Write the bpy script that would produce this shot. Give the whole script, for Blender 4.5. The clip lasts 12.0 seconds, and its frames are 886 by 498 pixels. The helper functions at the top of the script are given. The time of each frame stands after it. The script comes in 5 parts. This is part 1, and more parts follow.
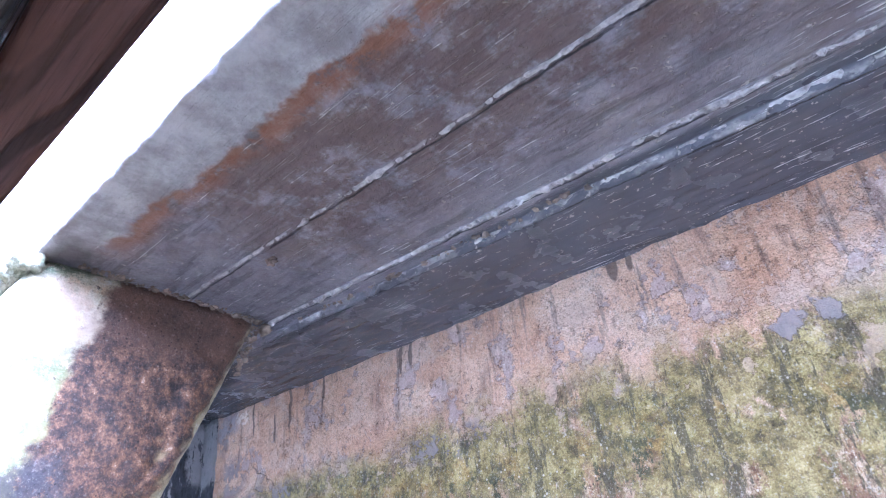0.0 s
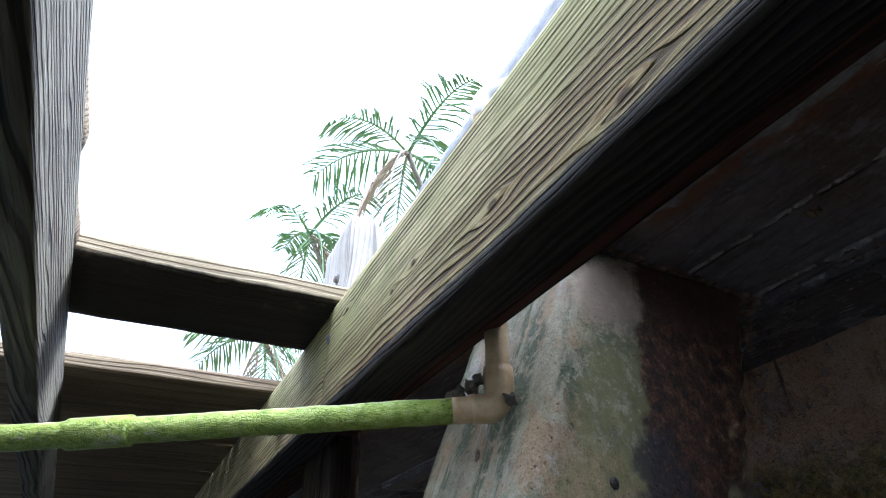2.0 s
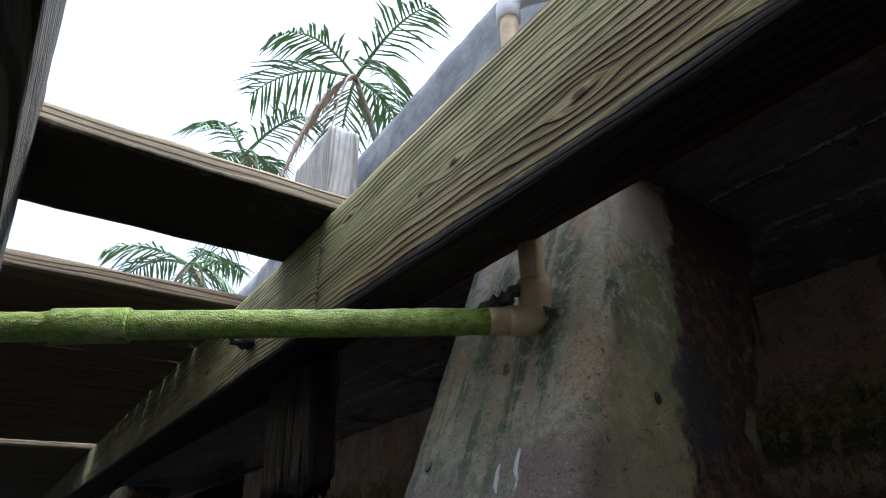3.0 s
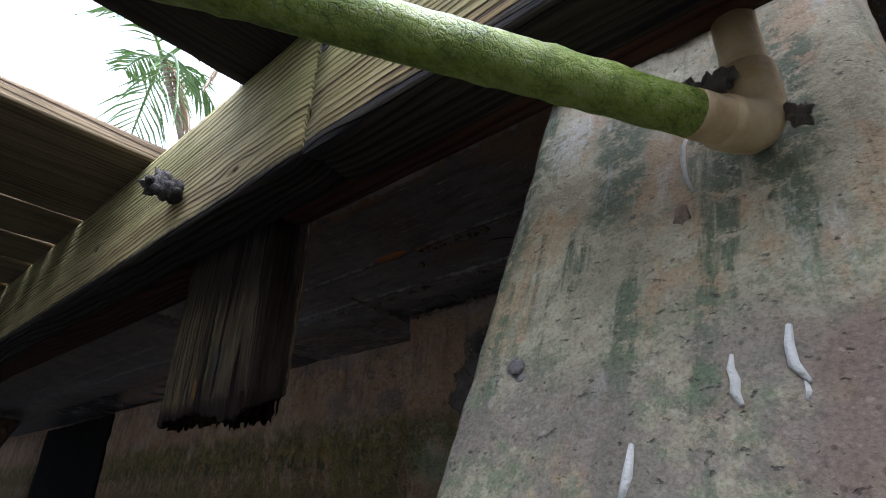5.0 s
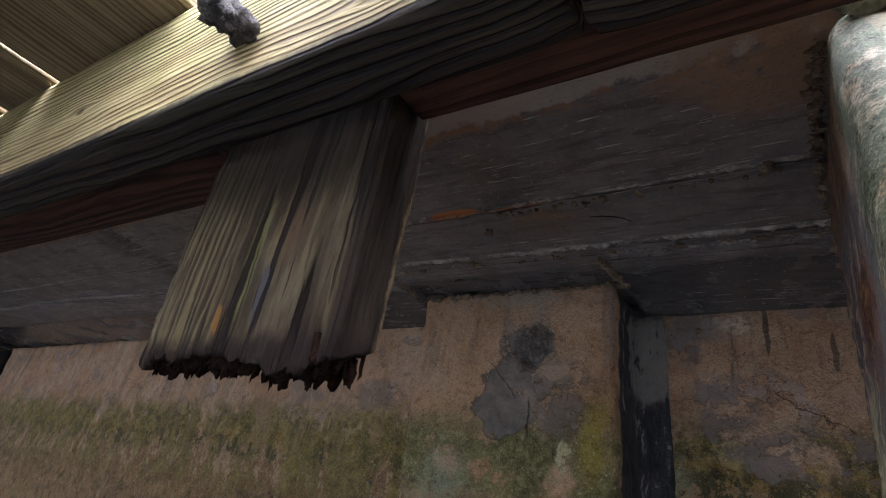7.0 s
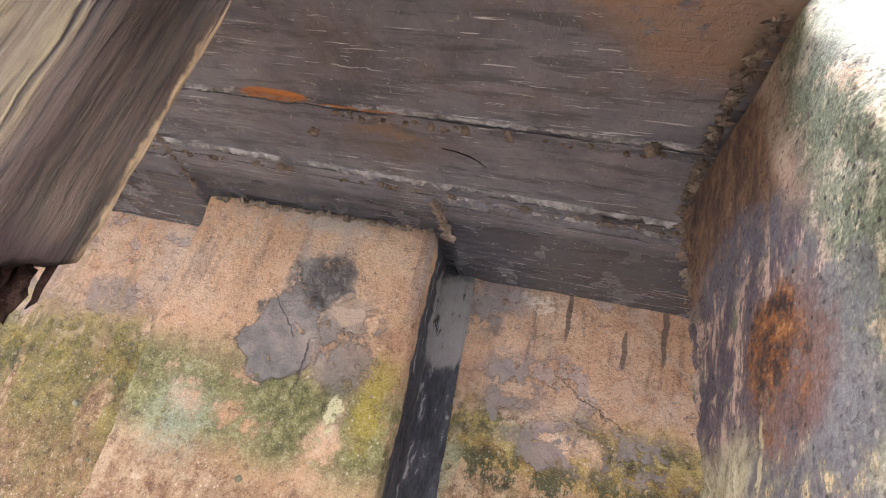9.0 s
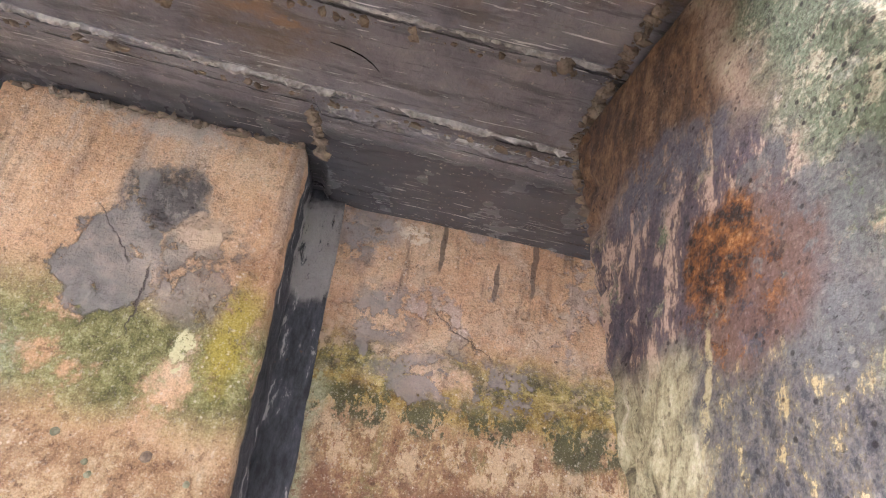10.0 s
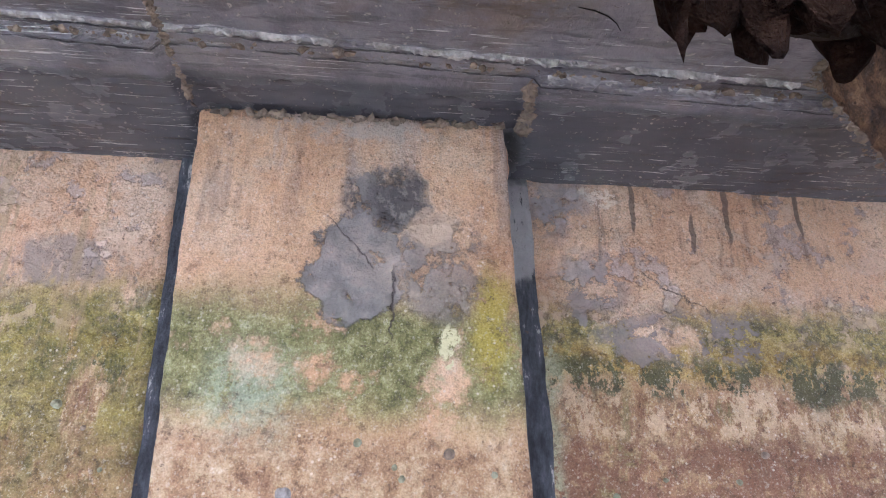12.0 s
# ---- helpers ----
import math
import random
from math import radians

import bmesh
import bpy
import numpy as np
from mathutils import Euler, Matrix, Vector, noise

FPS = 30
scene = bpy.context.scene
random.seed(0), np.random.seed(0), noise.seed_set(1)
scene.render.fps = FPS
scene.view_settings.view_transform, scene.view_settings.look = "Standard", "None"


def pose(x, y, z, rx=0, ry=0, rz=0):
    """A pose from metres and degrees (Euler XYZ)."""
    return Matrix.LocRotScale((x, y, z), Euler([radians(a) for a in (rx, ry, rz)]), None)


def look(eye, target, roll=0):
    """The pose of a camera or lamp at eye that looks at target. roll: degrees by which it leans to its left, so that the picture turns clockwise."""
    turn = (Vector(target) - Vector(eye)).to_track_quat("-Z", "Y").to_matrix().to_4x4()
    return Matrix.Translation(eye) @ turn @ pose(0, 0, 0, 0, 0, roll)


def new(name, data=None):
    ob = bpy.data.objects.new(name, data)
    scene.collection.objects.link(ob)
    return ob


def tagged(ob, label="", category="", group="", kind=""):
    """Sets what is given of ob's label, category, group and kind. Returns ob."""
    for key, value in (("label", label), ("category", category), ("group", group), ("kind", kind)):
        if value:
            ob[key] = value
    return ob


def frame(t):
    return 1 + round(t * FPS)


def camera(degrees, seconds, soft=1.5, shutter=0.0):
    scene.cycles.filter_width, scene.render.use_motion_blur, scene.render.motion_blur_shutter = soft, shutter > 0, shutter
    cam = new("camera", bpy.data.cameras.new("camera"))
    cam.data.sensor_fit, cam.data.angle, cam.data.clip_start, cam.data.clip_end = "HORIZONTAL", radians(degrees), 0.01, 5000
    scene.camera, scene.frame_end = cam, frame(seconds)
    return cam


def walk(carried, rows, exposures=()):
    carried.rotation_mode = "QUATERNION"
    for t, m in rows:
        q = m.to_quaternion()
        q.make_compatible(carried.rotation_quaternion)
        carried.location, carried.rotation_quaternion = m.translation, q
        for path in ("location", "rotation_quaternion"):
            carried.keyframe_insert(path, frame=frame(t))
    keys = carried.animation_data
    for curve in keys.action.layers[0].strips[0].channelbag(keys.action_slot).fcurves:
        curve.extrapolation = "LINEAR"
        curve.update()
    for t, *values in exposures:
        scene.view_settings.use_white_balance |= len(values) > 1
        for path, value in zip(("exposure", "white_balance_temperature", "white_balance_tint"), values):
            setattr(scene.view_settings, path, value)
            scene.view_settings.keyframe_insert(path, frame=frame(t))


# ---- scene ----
cam = camera(75.8, 12.0, soft=1.1)
PATH = [
    (0, (0.997, 0.021, 0.942), (-0.086, 1.365, 1.952), -5.4),
    (0.5, (0.867, -0.057, 0.923), (-0.372, 1.064, 2.022), -5.7),
    (1, (0.789, -0.175, 0.913), (-0.589, 0.715, 2.057), -3.6),
    (1.5, (0.706, -0.213, 0.906), (-0.695, 0.647, 2.044), -2.4),
    (2, (0.665, -0.3, 0.911), (-0.803, 0.455, 2.041), -1.9),
    (2.5, (0.611, -0.319, 0.907), (-0.842, 0.637, 1.893), -5.4),
    (3, (0.532, -0.384, 0.906), (-0.905, 0.64, 1.848), -2.1),
    (3.5, (0.43, -0.4, 0.88), (-1.011, 0.691, 1.737), 0.6),
    (3.7, (0.389, -0.393, 0.881), (-1.067, 0.715, 1.69), 1.0),
    (5.3, (0.091, -0.287, 0.914), (-1.085, 1.066, 1.8), 4.7),
    (5.5, (0.061, -0.29, 0.922), (-1.073, 1.075, 1.846), 7.4),
    (6, (-0.043, -0.283, 0.911), (-1.168, 1.076, 1.853), 8.9),
    (6.5, (-0.111, -0.23, 0.919), (-1.224, 1.139, 1.862), 9.7),
    (6.7, (-0.151, -0.248, 0.905), (-1.26, 1.128, 1.841), 10.3),
    (8.3, (-0.257, -0.189, 0.932), (-1.081, 1.414, 1.799), 16.5),
    (8.5, (-0.274, -0.175, 0.94), (-1.006, 1.472, 1.808), 16.4),
    (9, (-0.297, -0.112, 0.975), (-0.732, 1.646, 1.825), 15.3),
    (9.5, (-0.326, -0.06, 0.976), (-0.436, 1.767, 1.783), 13.2),
    (10, (-0.36, -0.038, 0.964), (-0.193, 1.79, 1.759), 9.8),
    (10.5, (-0.392, -0.031, 0.982), (-0.049, 1.772, 1.777), 4.0),
    (11, (-0.428, -0.02, 0.982), (-0.029, 1.797, 1.716), 0.8),
    (11.5, (-0.502, -0.017, 0.967), (-0.178, 1.828, 1.667), 0.5),
    (12, (-0.63, 0.004, 0.942), (-0.516, 1.869, 1.657), 1.1),
]
walk(cam, [(t, look(eye, target, roll)) for t, eye, target, roll in PATH],
     exposures=[(0.0, 6.05, 4600, 23), (0.8, 5.4, 4450, 21), (1.5, 3.0, 4850, 13), (2.2, 1.4, 5250, 11), (3.5, 0.4, 5400, 12), (5.5, 2.1, 5700, 13), (6.5, 2.8, 5850, 15), (8.3, 5.58, 5950, 24), (9.5, 5.95, 6450, 22), (10.5, 6.1, 6200, 21), (11.5, 6.0, 5900, 22), (12.0, 5.95, 5450, 21)])

# ---- light ----
world = bpy.data.worlds.new("overcast_sky")
scene.world = world
world.use_nodes = True
wn = world.node_tree.nodes
wl = world.node_tree.links
sky = wn.new("ShaderNodeTexSky")
sky.sky_type = 'NISHITA'
sky.sun_disc = False
sky.sun_elevation = radians(68)
sky.sun_rotation = radians(34)
sky.dust_density = 4.0
soft_sky = wn.new("ShaderNodeHueSaturation")
soft_sky.inputs["Saturation"].default_value = 0.22
wl.new(sky.outputs[0], soft_sky.inputs["Color"])
# an overcast sky is three times as bright overhead as at the horizon
way = wn.new("ShaderNodeTexCoord")
split = wn.new("ShaderNodeSeparateXYZ")
wl.new(way.outputs["Generated"], split.inputs[0])
lift = wn.new("ShaderNodeMapRange")
lift.inputs[1].default_value, lift.inputs[2].default_value = 0.0, 1.0
lift.inputs[3].default_value, lift.inputs[4].default_value = 0.9, 3.2
wl.new(split.outputs[2], lift.inputs[0])
cloud = wn.new("ShaderNodeVectorMath")
cloud.operation = 'SCALE'
wl.new(soft_sky.outputs[0], cloud.inputs[0])
wl.new(lift.outputs[0], cloud.inputs["Scale"])
wl.new(cloud.outputs[0], wn["Background"].inputs["Color"])
wn["Background"].inputs["Strength"].default_value = 0.15
sun = new("sun", bpy.data.lights.new("sun", 'SUN'))
sun.data.energy = 0.5
sun.data.angle = radians(25)
sun.data.color = (1.0, 0.95, 0.88)
sun.matrix_world = look((1.5, 2.2, 6.5), (0, 0, 0))


# ---- materials ----
class Graph:
    """A short way to write node materials; places are in metres of the world."""

    def __init__(self, name):
        self.m = bpy.data.materials.new(name)
        self.m.use_nodes = True
        self.t = self.m.node_tree
        self.bsdf = self.t.nodes["Principled BSDF"]
        self.pos = self.t.nodes.new("ShaderNodeTexCoord").outputs["Object"]

    def put(self, socket, value):
        if hasattr(value, "links"):
            self.t.links.new(value, socket)
        elif isinstance(value, tuple) and len(value) == 3 and socket.type == 'RGBA':
            socket.default_value = (*value, 1)
        else:
            socket.default_value = value

    def math(self, op, a, b=0.0, clamp=False):
        n = self.t.nodes.new("ShaderNodeMath")
        n.operation, n.use_clamp = op, clamp
        self.put(n.inputs[0], a)
        self.put(n.inputs[1], b)
        return n.outputs[0]

    def vmath(self, op, a, b):
        n = self.t.nodes.new("ShaderNodeVectorMath")
        n.operation = op
        self.put(n.inputs[0], a)
        self.put(n.inputs[1], b)
        return n.outputs[1] if op in ('LENGTH', 'DISTANCE', 'DOT_PRODUCT') else n.outputs[0]

    def noise(self, scale, detail=4.0, rough=0.6, vec=None, warp=0.0, colour=False):
        n = self.t.nodes.new("ShaderNodeTexNoise")
        self.put(n.inputs["Vector"], vec or self.pos)
        n.inputs["Scale"].default_value = scale
        n.inputs["Detail"].default_value = detail
        n.inputs["Roughness"].default_value = rough
        n.inputs["Distortion"].default_value = warp
        return n.outputs["Color" if colour else "Fac"]

    def cells(self, scale, vec=None, feature='F1'):
        n = self.t.nodes.new("ShaderNodeTexVoronoi")
        n.feature = feature
        self.put(n.inputs["Vector"], vec or self.pos)
        n.inputs["Scale"].default_value = scale
        return n.outputs["Distance"]

    def stretch(self, sx, sy, sz, vec=None):
        return self.vmath('MULTIPLY', vec or self.pos, (sx, sy, sz))

    def step(self, v, lo, hi, to=(0.0, 1.0)):
        n = self.t.nodes.new("ShaderNodeMapRange")
        n.interpolation_type = 'SMOOTHSTEP'
        self.put(n.inputs[0], v)
        for i, x in enumerate((lo, hi, *to)):
            n.inputs[i + 1].default_value = x
        return n.outputs[0]

    def mix(self, f, a, b, kind='MIX'):
        n = self.t.nodes.new("ShaderNodeMix")
        n.data_type, n.blend_type = 'RGBA', kind
        self.put(n.inputs[0], f)
        self.put(n.inputs[6], a)
        self.put(n.inputs[7], b)
        return n.outputs[2]

    def ramp(self, f, *stops):
        n = self.t.nodes.new("ShaderNodeValToRGB")
        e = n.color_ramp.elements
        while len(e) < len(stops):
            e.new(0.5)
        for i, (p, c) in enumerate(stops):
            e[i].position, e[i].color = p, (*c, 1)
        self.put(n.inputs[0], f)
        return n.outputs[0]

    def axis(self, i, vec=None):
        n = self.t.nodes.new("ShaderNodeSeparateXYZ")
        self.put(n.inputs[0], vec or self.pos)
        return n.outputs[i]

    def warped(self, amount, scale=9.0, detail=4.0):
        c = self.noise(scale, detail, 0.65, colour=True)
        c = self.vmath('SUBTRACT', c, (0.5, 0.5, 0.5))
        return self.vmath('ADD', self.pos, self.vmath('MULTIPLY', c, (amount, amount, amount)))

    def blob(self, vec, centre, radii, soft=0.3):
        """1 inside a stain about centre, 0 outside."""
        d = self.vmath('SUBTRACT', vec, centre)
        d = self.vmath('DIVIDE', d, radii)
        return self.step(self.vmath('LENGTH', d, (0, 0, 0)), 1.0, 1.0 - soft)

    def any(self, *masks):
        out = masks[0]
        for k in masks[1:]:
            out = self.math('MAXIMUM', out, k)
        return out

    def times(self, *masks):
        out = masks[0]
        for k in masks[1:]:
            out = self.math('MULTIPLY', out, k)
        return out

    def grit(self, c, dark=0.48, light=0.30):
        """Sand and pinholes of weathered concrete."""
        n1, n2 = self.noise(150, 3, 0.7), self.noise(420, 2, 0.6)
        c = self.mix(self.step(n1, 0.43, 0.36, (0, dark)), c, self.mix(1.0, c, (0.30, 0.27, 0.25), 'MULTIPLY'))
        c = self.mix(self.step(n1, 0.59, 0.65, (0, light)), c, (0.72, 0.64, 0.54))
        c = self.mix(self.step(n2, 0.40, 0.52, (0.42, 0)), c, self.mix(1.0, c, (0.52, 0.48, 0.46), 'MULTIPLY'))
        c = self.mix(self.step(n2, 0.60, 0.68, (0, light * 0.8)), c, (0.80, 0.70, 0.58))
        hole = self.times(self.step(self.cells(105), 0.20, 0.12), self.step(self.noise(17, 3), 0.46, 0.54))
        c = self.mix(self.times(hole, dark * 1.6), c, self.mix(1.0, c, (0.22, 0.18, 0.16), 'MULTIPLY'))
        grain = self.times(self.step(self.cells(88, self.vmath('ADD', self.pos, (3.1, 1.7, 2.3))), 0.19, 0.11), self.step(self.noise(13, 3), 0.50, 0.58))
        c = self.mix(self.times(grain, light * 2.0), c, (0.78, 0.66, 0.52))
        return c

    def finish(self, colour, rough=0.85, height=None, depth=0.004, strength=1.0, metal=0.0, spec=0.5):
        self.put(self.bsdf.inputs["Base Color"], colour)
        self.put(self.bsdf.inputs["Roughness"], rough)
        self.bsdf.inputs["Metallic"].default_value = metal
        self.bsdf.inputs["Specular IOR Level"].default_value = spec
        if height is not None:
            b = self.t.nodes.new("ShaderNodeBump")
            b.inputs["Distance"].default_value = depth
            b.inputs["Strength"].default_value = strength
            self.put(b.inputs["Height"], height)
            self.t.links.new(b.outputs[0], self.bsdf.inputs["Normal"])
        return self.m


def wall_material():
    """Old seawall concrete: tan and terracotta above, algae in the middle, mottled ochre below."""
    g = Graph("stained_wall_concrete")
    w = g.warped(0.10, 11, 6)
    w2 = g.warped(0.055, 30, 6)
    z = g.axis(2, w)
    c = g.ramp(g.noise(7, 8, 0.7), (0.30, (0.47, 0.255, 0.145)), (0.46, (0.66, 0.40, 0.245)), (0.54, (0.74, 0.49, 0.32)), (0.72, (0.78, 0.57, 0.40)))
    fine = g.noise(60, 6, 0.75)
    crust = g.noise(19, 8, 0.75)
    c = g.mix(g.step(crust, 0.535, 0.575, (0, 0.7)), c, g.mix(fine, (0.54, 0.31, 0.18), (0.80, 0.59, 0.40)))
    c = g.mix(g.step(g.noise(4.5, 6, 0.65), 0.44, 0.60, (0, 0.5)), c, (0.62, 0.33, 0.17))
    c = g.mix(g.step(g.noise(6.5, 6, 0.68), 0.53, 0.62, (0, 0.45)), c, (0.72, 0.56, 0.43))
    skin = g.times(g.step(g.noise(10, 7, 0.68), 0.545, 0.575), g.step(z, 1.06, 1.12))
    c = g.mix(g.times(skin, 0.7), c, (0.34, 0.26, 0.235))
    runs = g.noise(1, 5, 0.65, g.stretch(34, 34, 2.2))
    speck_low = g.step(g.noise(26, 8, 0.78), 0.38, 0.62)
    c = g.mix(g.times(g.step(runs, 0.53, 0.66), g.step(z, 1.16, 1.26), g.step(g.noise(5, 2), 0.42, 0.56), 0.8), c, (0.15, 0.085, 0.058))
    low = g.step(z, 1.10, 1.02)
    ochre = g.ramp(g.noise(1, 8, 0.78, g.stretch(70, 70, 38)), (0.34, (0.12, 0.050, 0.024)), (0.46, (0.25, 0.125, 0.058)), (0.53, (0.36, 0.22, 0.10)), (0.62, (0.50, 0.36, 0.19)), (0.74, (0.66, 0.54, 0.36)))
    tall = g.noise(1, 7, 0.76, g.stretch(30, 30, 7))
    ochre = g.mix(g.step(tall, 0.50, 0.60, (0, 0.7)), ochre, (0.27, 0.125, 0.065))
    ochre = g.mix(g.step(g.noise(1, 7, 0.72, g.stretch(19, 19, 7)), 0.54, 0.62, (0, 0.7)), ochre, (0.20, 0.18, 0.06))
    c = g.mix(g.times(low, 0.9), c, ochre)
    c = g.mix(g.times(g.step(z, 1.0, 0.96), g.step(g.axis(0), -0.98, -0.88), g.step(g.noise(1, 7, 0.75, g.stretch(16, 16, 24)), 0.42, 0.52), 0.85), c, (0.20, 0.092, 0.050))
    c = g.mix(g.times(g.step(z, 1.02, 0.94), g.step(g.axis(0), -0.93, -0.99), g.step(fine, 0.34, 0.52), 0.7), c, g.mix(speck_low, (0.10, 0.076, 0.024), (0.33, 0.225, 0.085)))
    band = g.times(g.step(z, 1.04, 1.09), g.step(z, 1.20, 1.13))
    speck = g.noise(38, 8, 0.8)
    moss = g.ramp(speck, (0.36, (0.045, 0.043, 0.018)), (0.47, (0.17, 0.145, 0.045)), (0.54, (0.38, 0.29, 0.085)), (0.66, (0.54, 0.42, 0.20)))
    c = g.mix(g.times(band, g.step(g.noise(9, 5), 0.36, 0.48), 0.95), c, moss)
    gold = g.times(g.step(z, 1.055, 1.075), g.step(z, 1.125, 1.095), g.step(g.noise(21, 7, 0.75), 0.45, 0.50))
    c = g.mix(g.times(gold, 0.85), c, g.ramp(speck, (0.38, (0.17, 0.095, 0.025)), (0.50, (0.36, 0.225, 0.055)), (0.64, (0.54, 0.38, 0.14))))
    dabs = g.times(g.step(z, 0.965, 1.0), g.step(z, 1.055, 1.035), g.step(g.noise(1, 7, 0.75, g.stretch(32, 32, 20)), 0.50, 0.53))
    c = g.mix(g.times(dabs, 0.85), c, g.mix(fine, (0.46, 0.29, 0.16), (0.72, 0.54, 0.35)))
    dark = g.times(g.step(z, 1.025, 1.045), g.step(z, 1.10, 1.075), g.step(g.noise(1, 7, 0.75, g.stretch(24, 24, 17)), 0.49, 0.53))
    c = g.mix(g.times(dark, 0.88), c, (0.062, 0.070, 0.026))
    rim = g.times(g.step(g.axis(0, w2), -0.405, -0.425), g.step(g.axis(0), -0.6, -0.58), g.step(z, 1.13, 1.09), g.step(fine, 0.38, 0.50))
    c = g.mix(g.times(rim, 0.8), c, (0.40, 0.385, 0.235))
    west = g.times(g.step(g.axis(0), -0.93, -0.96), g.step(g.noise(1, 6, 0.7, g.stretch(16, 16, 3.2)), 0.44, 0.54), g.step(z, 0.92, 1.0), g.step(z, 1.22, 1.12))
    c = g.mix(g.times(west, 0.8), c, g.ramp(speck, (0.4, (0.13, 0.11, 0.03)), (0.6, (0.36, 0.29, 0.075))))
    east = g.step(g.axis(0, w), 0.15, 0.35)
    c = g.mix(g.times(east, g.step(z, 1.235, 1.16), g.step(g.noise(1, 8, 0.74, g.stretch(13, 13, 9)), 0.43, 0.50), 0.9), c, g.ramp(speck, (0.40, (0.15, 0.115, 0.038)), (0.52, (0.36, 0.27, 0.085)), (0.66, (0.56, 0.44, 0.20))))
    c = g.mix(g.times(east, g.step(z, 1.22, 1.15), g.step(g.noise(1, 7, 0.75, g.stretch(30, 30, 7)), 0.52, 0.58), 0.85), c, (0.12, 0.095, 0.045))
    c = g.grit(c, 0.32, 0.26)
    grey = g.mix(g.noise(16, 4), (0.15, 0.125, 0.125), (0.27, 0.22, 0.205))
    c = g.mix(g.step(g.noise(48, 8, 0.8), 0.45, 0.38, (0, 0.6)), c, g.mix(1.0, c, (0.34, 0.30, 0.27), 'MULTIPLY'))
    flake = g.noise(1, 7, 0.72, g.stretch(17, 17, 22))
    zone = g.any(g.blob(w2, (-0.20, 0.8, 1.125), (0.21, 0.3, 0.050), 0.5), g.blob(w2, (-0.36, 0.8, 1.20), (0.08, 0.3, 0.07), 0.6), g.blob(w2, (-0.42, 0.8, 1.32), (0.05, 0.3, 0.07), 0.6), g.blob(w2, (0.33, 0.8, 1.15), (0.16, 0.3, 0.035), 0.5))
    smooth = g.times(zone, g.step(flake, 0.475, 0.50))
    film = g.noise(15, 8, 0.7)
    drab = g.times(g.any(g.blob(w2, (-1.12, 0.8, 1.205), (0.10, 0.3, 0.045), 0.4), g.blob(w2, (-1.34, 0.8, 1.23), (0.12, 0.3, 0.06), 0.5)), g.step(g.noise(1, 7, 0.72, g.stretch(20, 20, 7)), 0.40, 0.50))
    c = g.mix(g.times(drab, 0.75), c, (0.30, 0.235, 0.20))
    tears = g.times(g.step(g.axis(0), -0.95, -0.99), g.step(g.noise(1, 6, 0.7, g.stretch(27, 27, 2.6)), 0.52, 0.60), g.step(z, 1.02, 1.10))
    c = g.mix(g.times(tears, 0.6), c, g.mix(fine, (0.26, 0.17, 0.085), (0.50, 0.36, 0.20)))
    c = g.mix(g.times(g.step(film, 0.555, 0.565), g.step(z, 1.10, 1.14), 0.5), c, g.mix(fine, (0.50, 0.31, 0.20), (0.74, 0.55, 0.40)))
    lip = g.step(g.math('ABSOLUTE', g.math('SUBTRACT', film, 0.555)), 0.0045, 0.0015)
    c = g.mix(g.times(lip, g.step(crust, 0.44, 0.54), 0.6), c, (0.13, 0.075, 0.05))
    spot = g.any(g.blob(w2, (-0.30, 0.8, 1.102), (0.034, 0.3, 0.024), 0.2), g.blob(w2, (-0.378, 0.8, 1.155), (0.012, 0.3, 0.014), 0.3), g.blob(w2, (0.90, 0.8, 1.18), (0.020, 0.3, 0.018), 0.2), g.blob(w2, (0.945, 0.8, 1.185), (0.018, 0.3, 0.018), 0.2), g.blob(w2, (0.30, 0.8, 1.15), (0.016, 0.3, 0.018), 0.3))
    smooth = g.any(smooth, g.times(spot, g.step(g.noise(34, 6, 0.75), 0.36, 0.44)))
    c = g.mix(g.times(smooth, 0.82), c, grey)
    c = g.mix(g.times(g.blob(w2, (-0.335, 0.8, 1.345), (0.036, 0.3, 0.020)), g.step(fine, 0.45, 0.52)), c, (0.82, 0.66, 0.52))
    thin = g.warped(0.014, 25)
    wash = g.times(g.blob(w2, (-0.40, 0.8, 1.335), (0.075, 0.3, 0.055), 0.6), g.step(g.noise(24, 7, 0.75), 0.42, 0.52))
    c = g.mix(g.times(wash, 0.7), c, (0.33, 0.29, 0.285))
    drips = g.any(g.blob(thin, (-0.283, 0.8, 1.335), (0.005, 0.3, 0.055)), g.blob(thin, (-0.13, 0.8, 1.335), (0.006, 0.3, 0.075)),
                  g.blob(thin, (-0.19, 0.8, 1.29), (0.005, 0.3, 0.04)), g.blob(thin, (-0.01, 0.8, 1.34), (0.005, 0.3, 0.06)),
                  g.blob(thin, (0.235, 0.8, 1.335), (0.006, 0.3, 0.04)), g.blob(thin, (0.262, 0.8, 1.34), (0.006, 0.3, 0.035)),
                  g.blob(thin, (0.70, 0.8, 1.345), (0.010, 0.3, 0.03)), g.blob(thin, (0.73, 0.8, 1.35), (0.007, 0.3, 0.025)))
    c = g.mix(g.times(drips, 0.8), c, (0.10, 0.060, 0.045))
    jag = g.warped(0.03, 45)
    slope = g.math('ADD', g.times(g.axis(0, jag), 0.62), g.axis(2, jag))
    veil = g.times(east, g.step(z, 1.20, 1.27), g.step(g.noise(1, 6, 0.7, g.stretch(40, 40, 4)), 0.53, 0.62), 0.6)
    c = g.mix(veil, c, (0.17, 0.125, 0.10))
    crack = g.times(g.step(g.math('ABSOLUTE', g.math('SUBTRACT', slope, 1.050)), 0.0018, 0.0006), g.blob(g.pos, (-0.23, 0.8, 1.192), (0.065, 0.3, 0.06), 0.2))
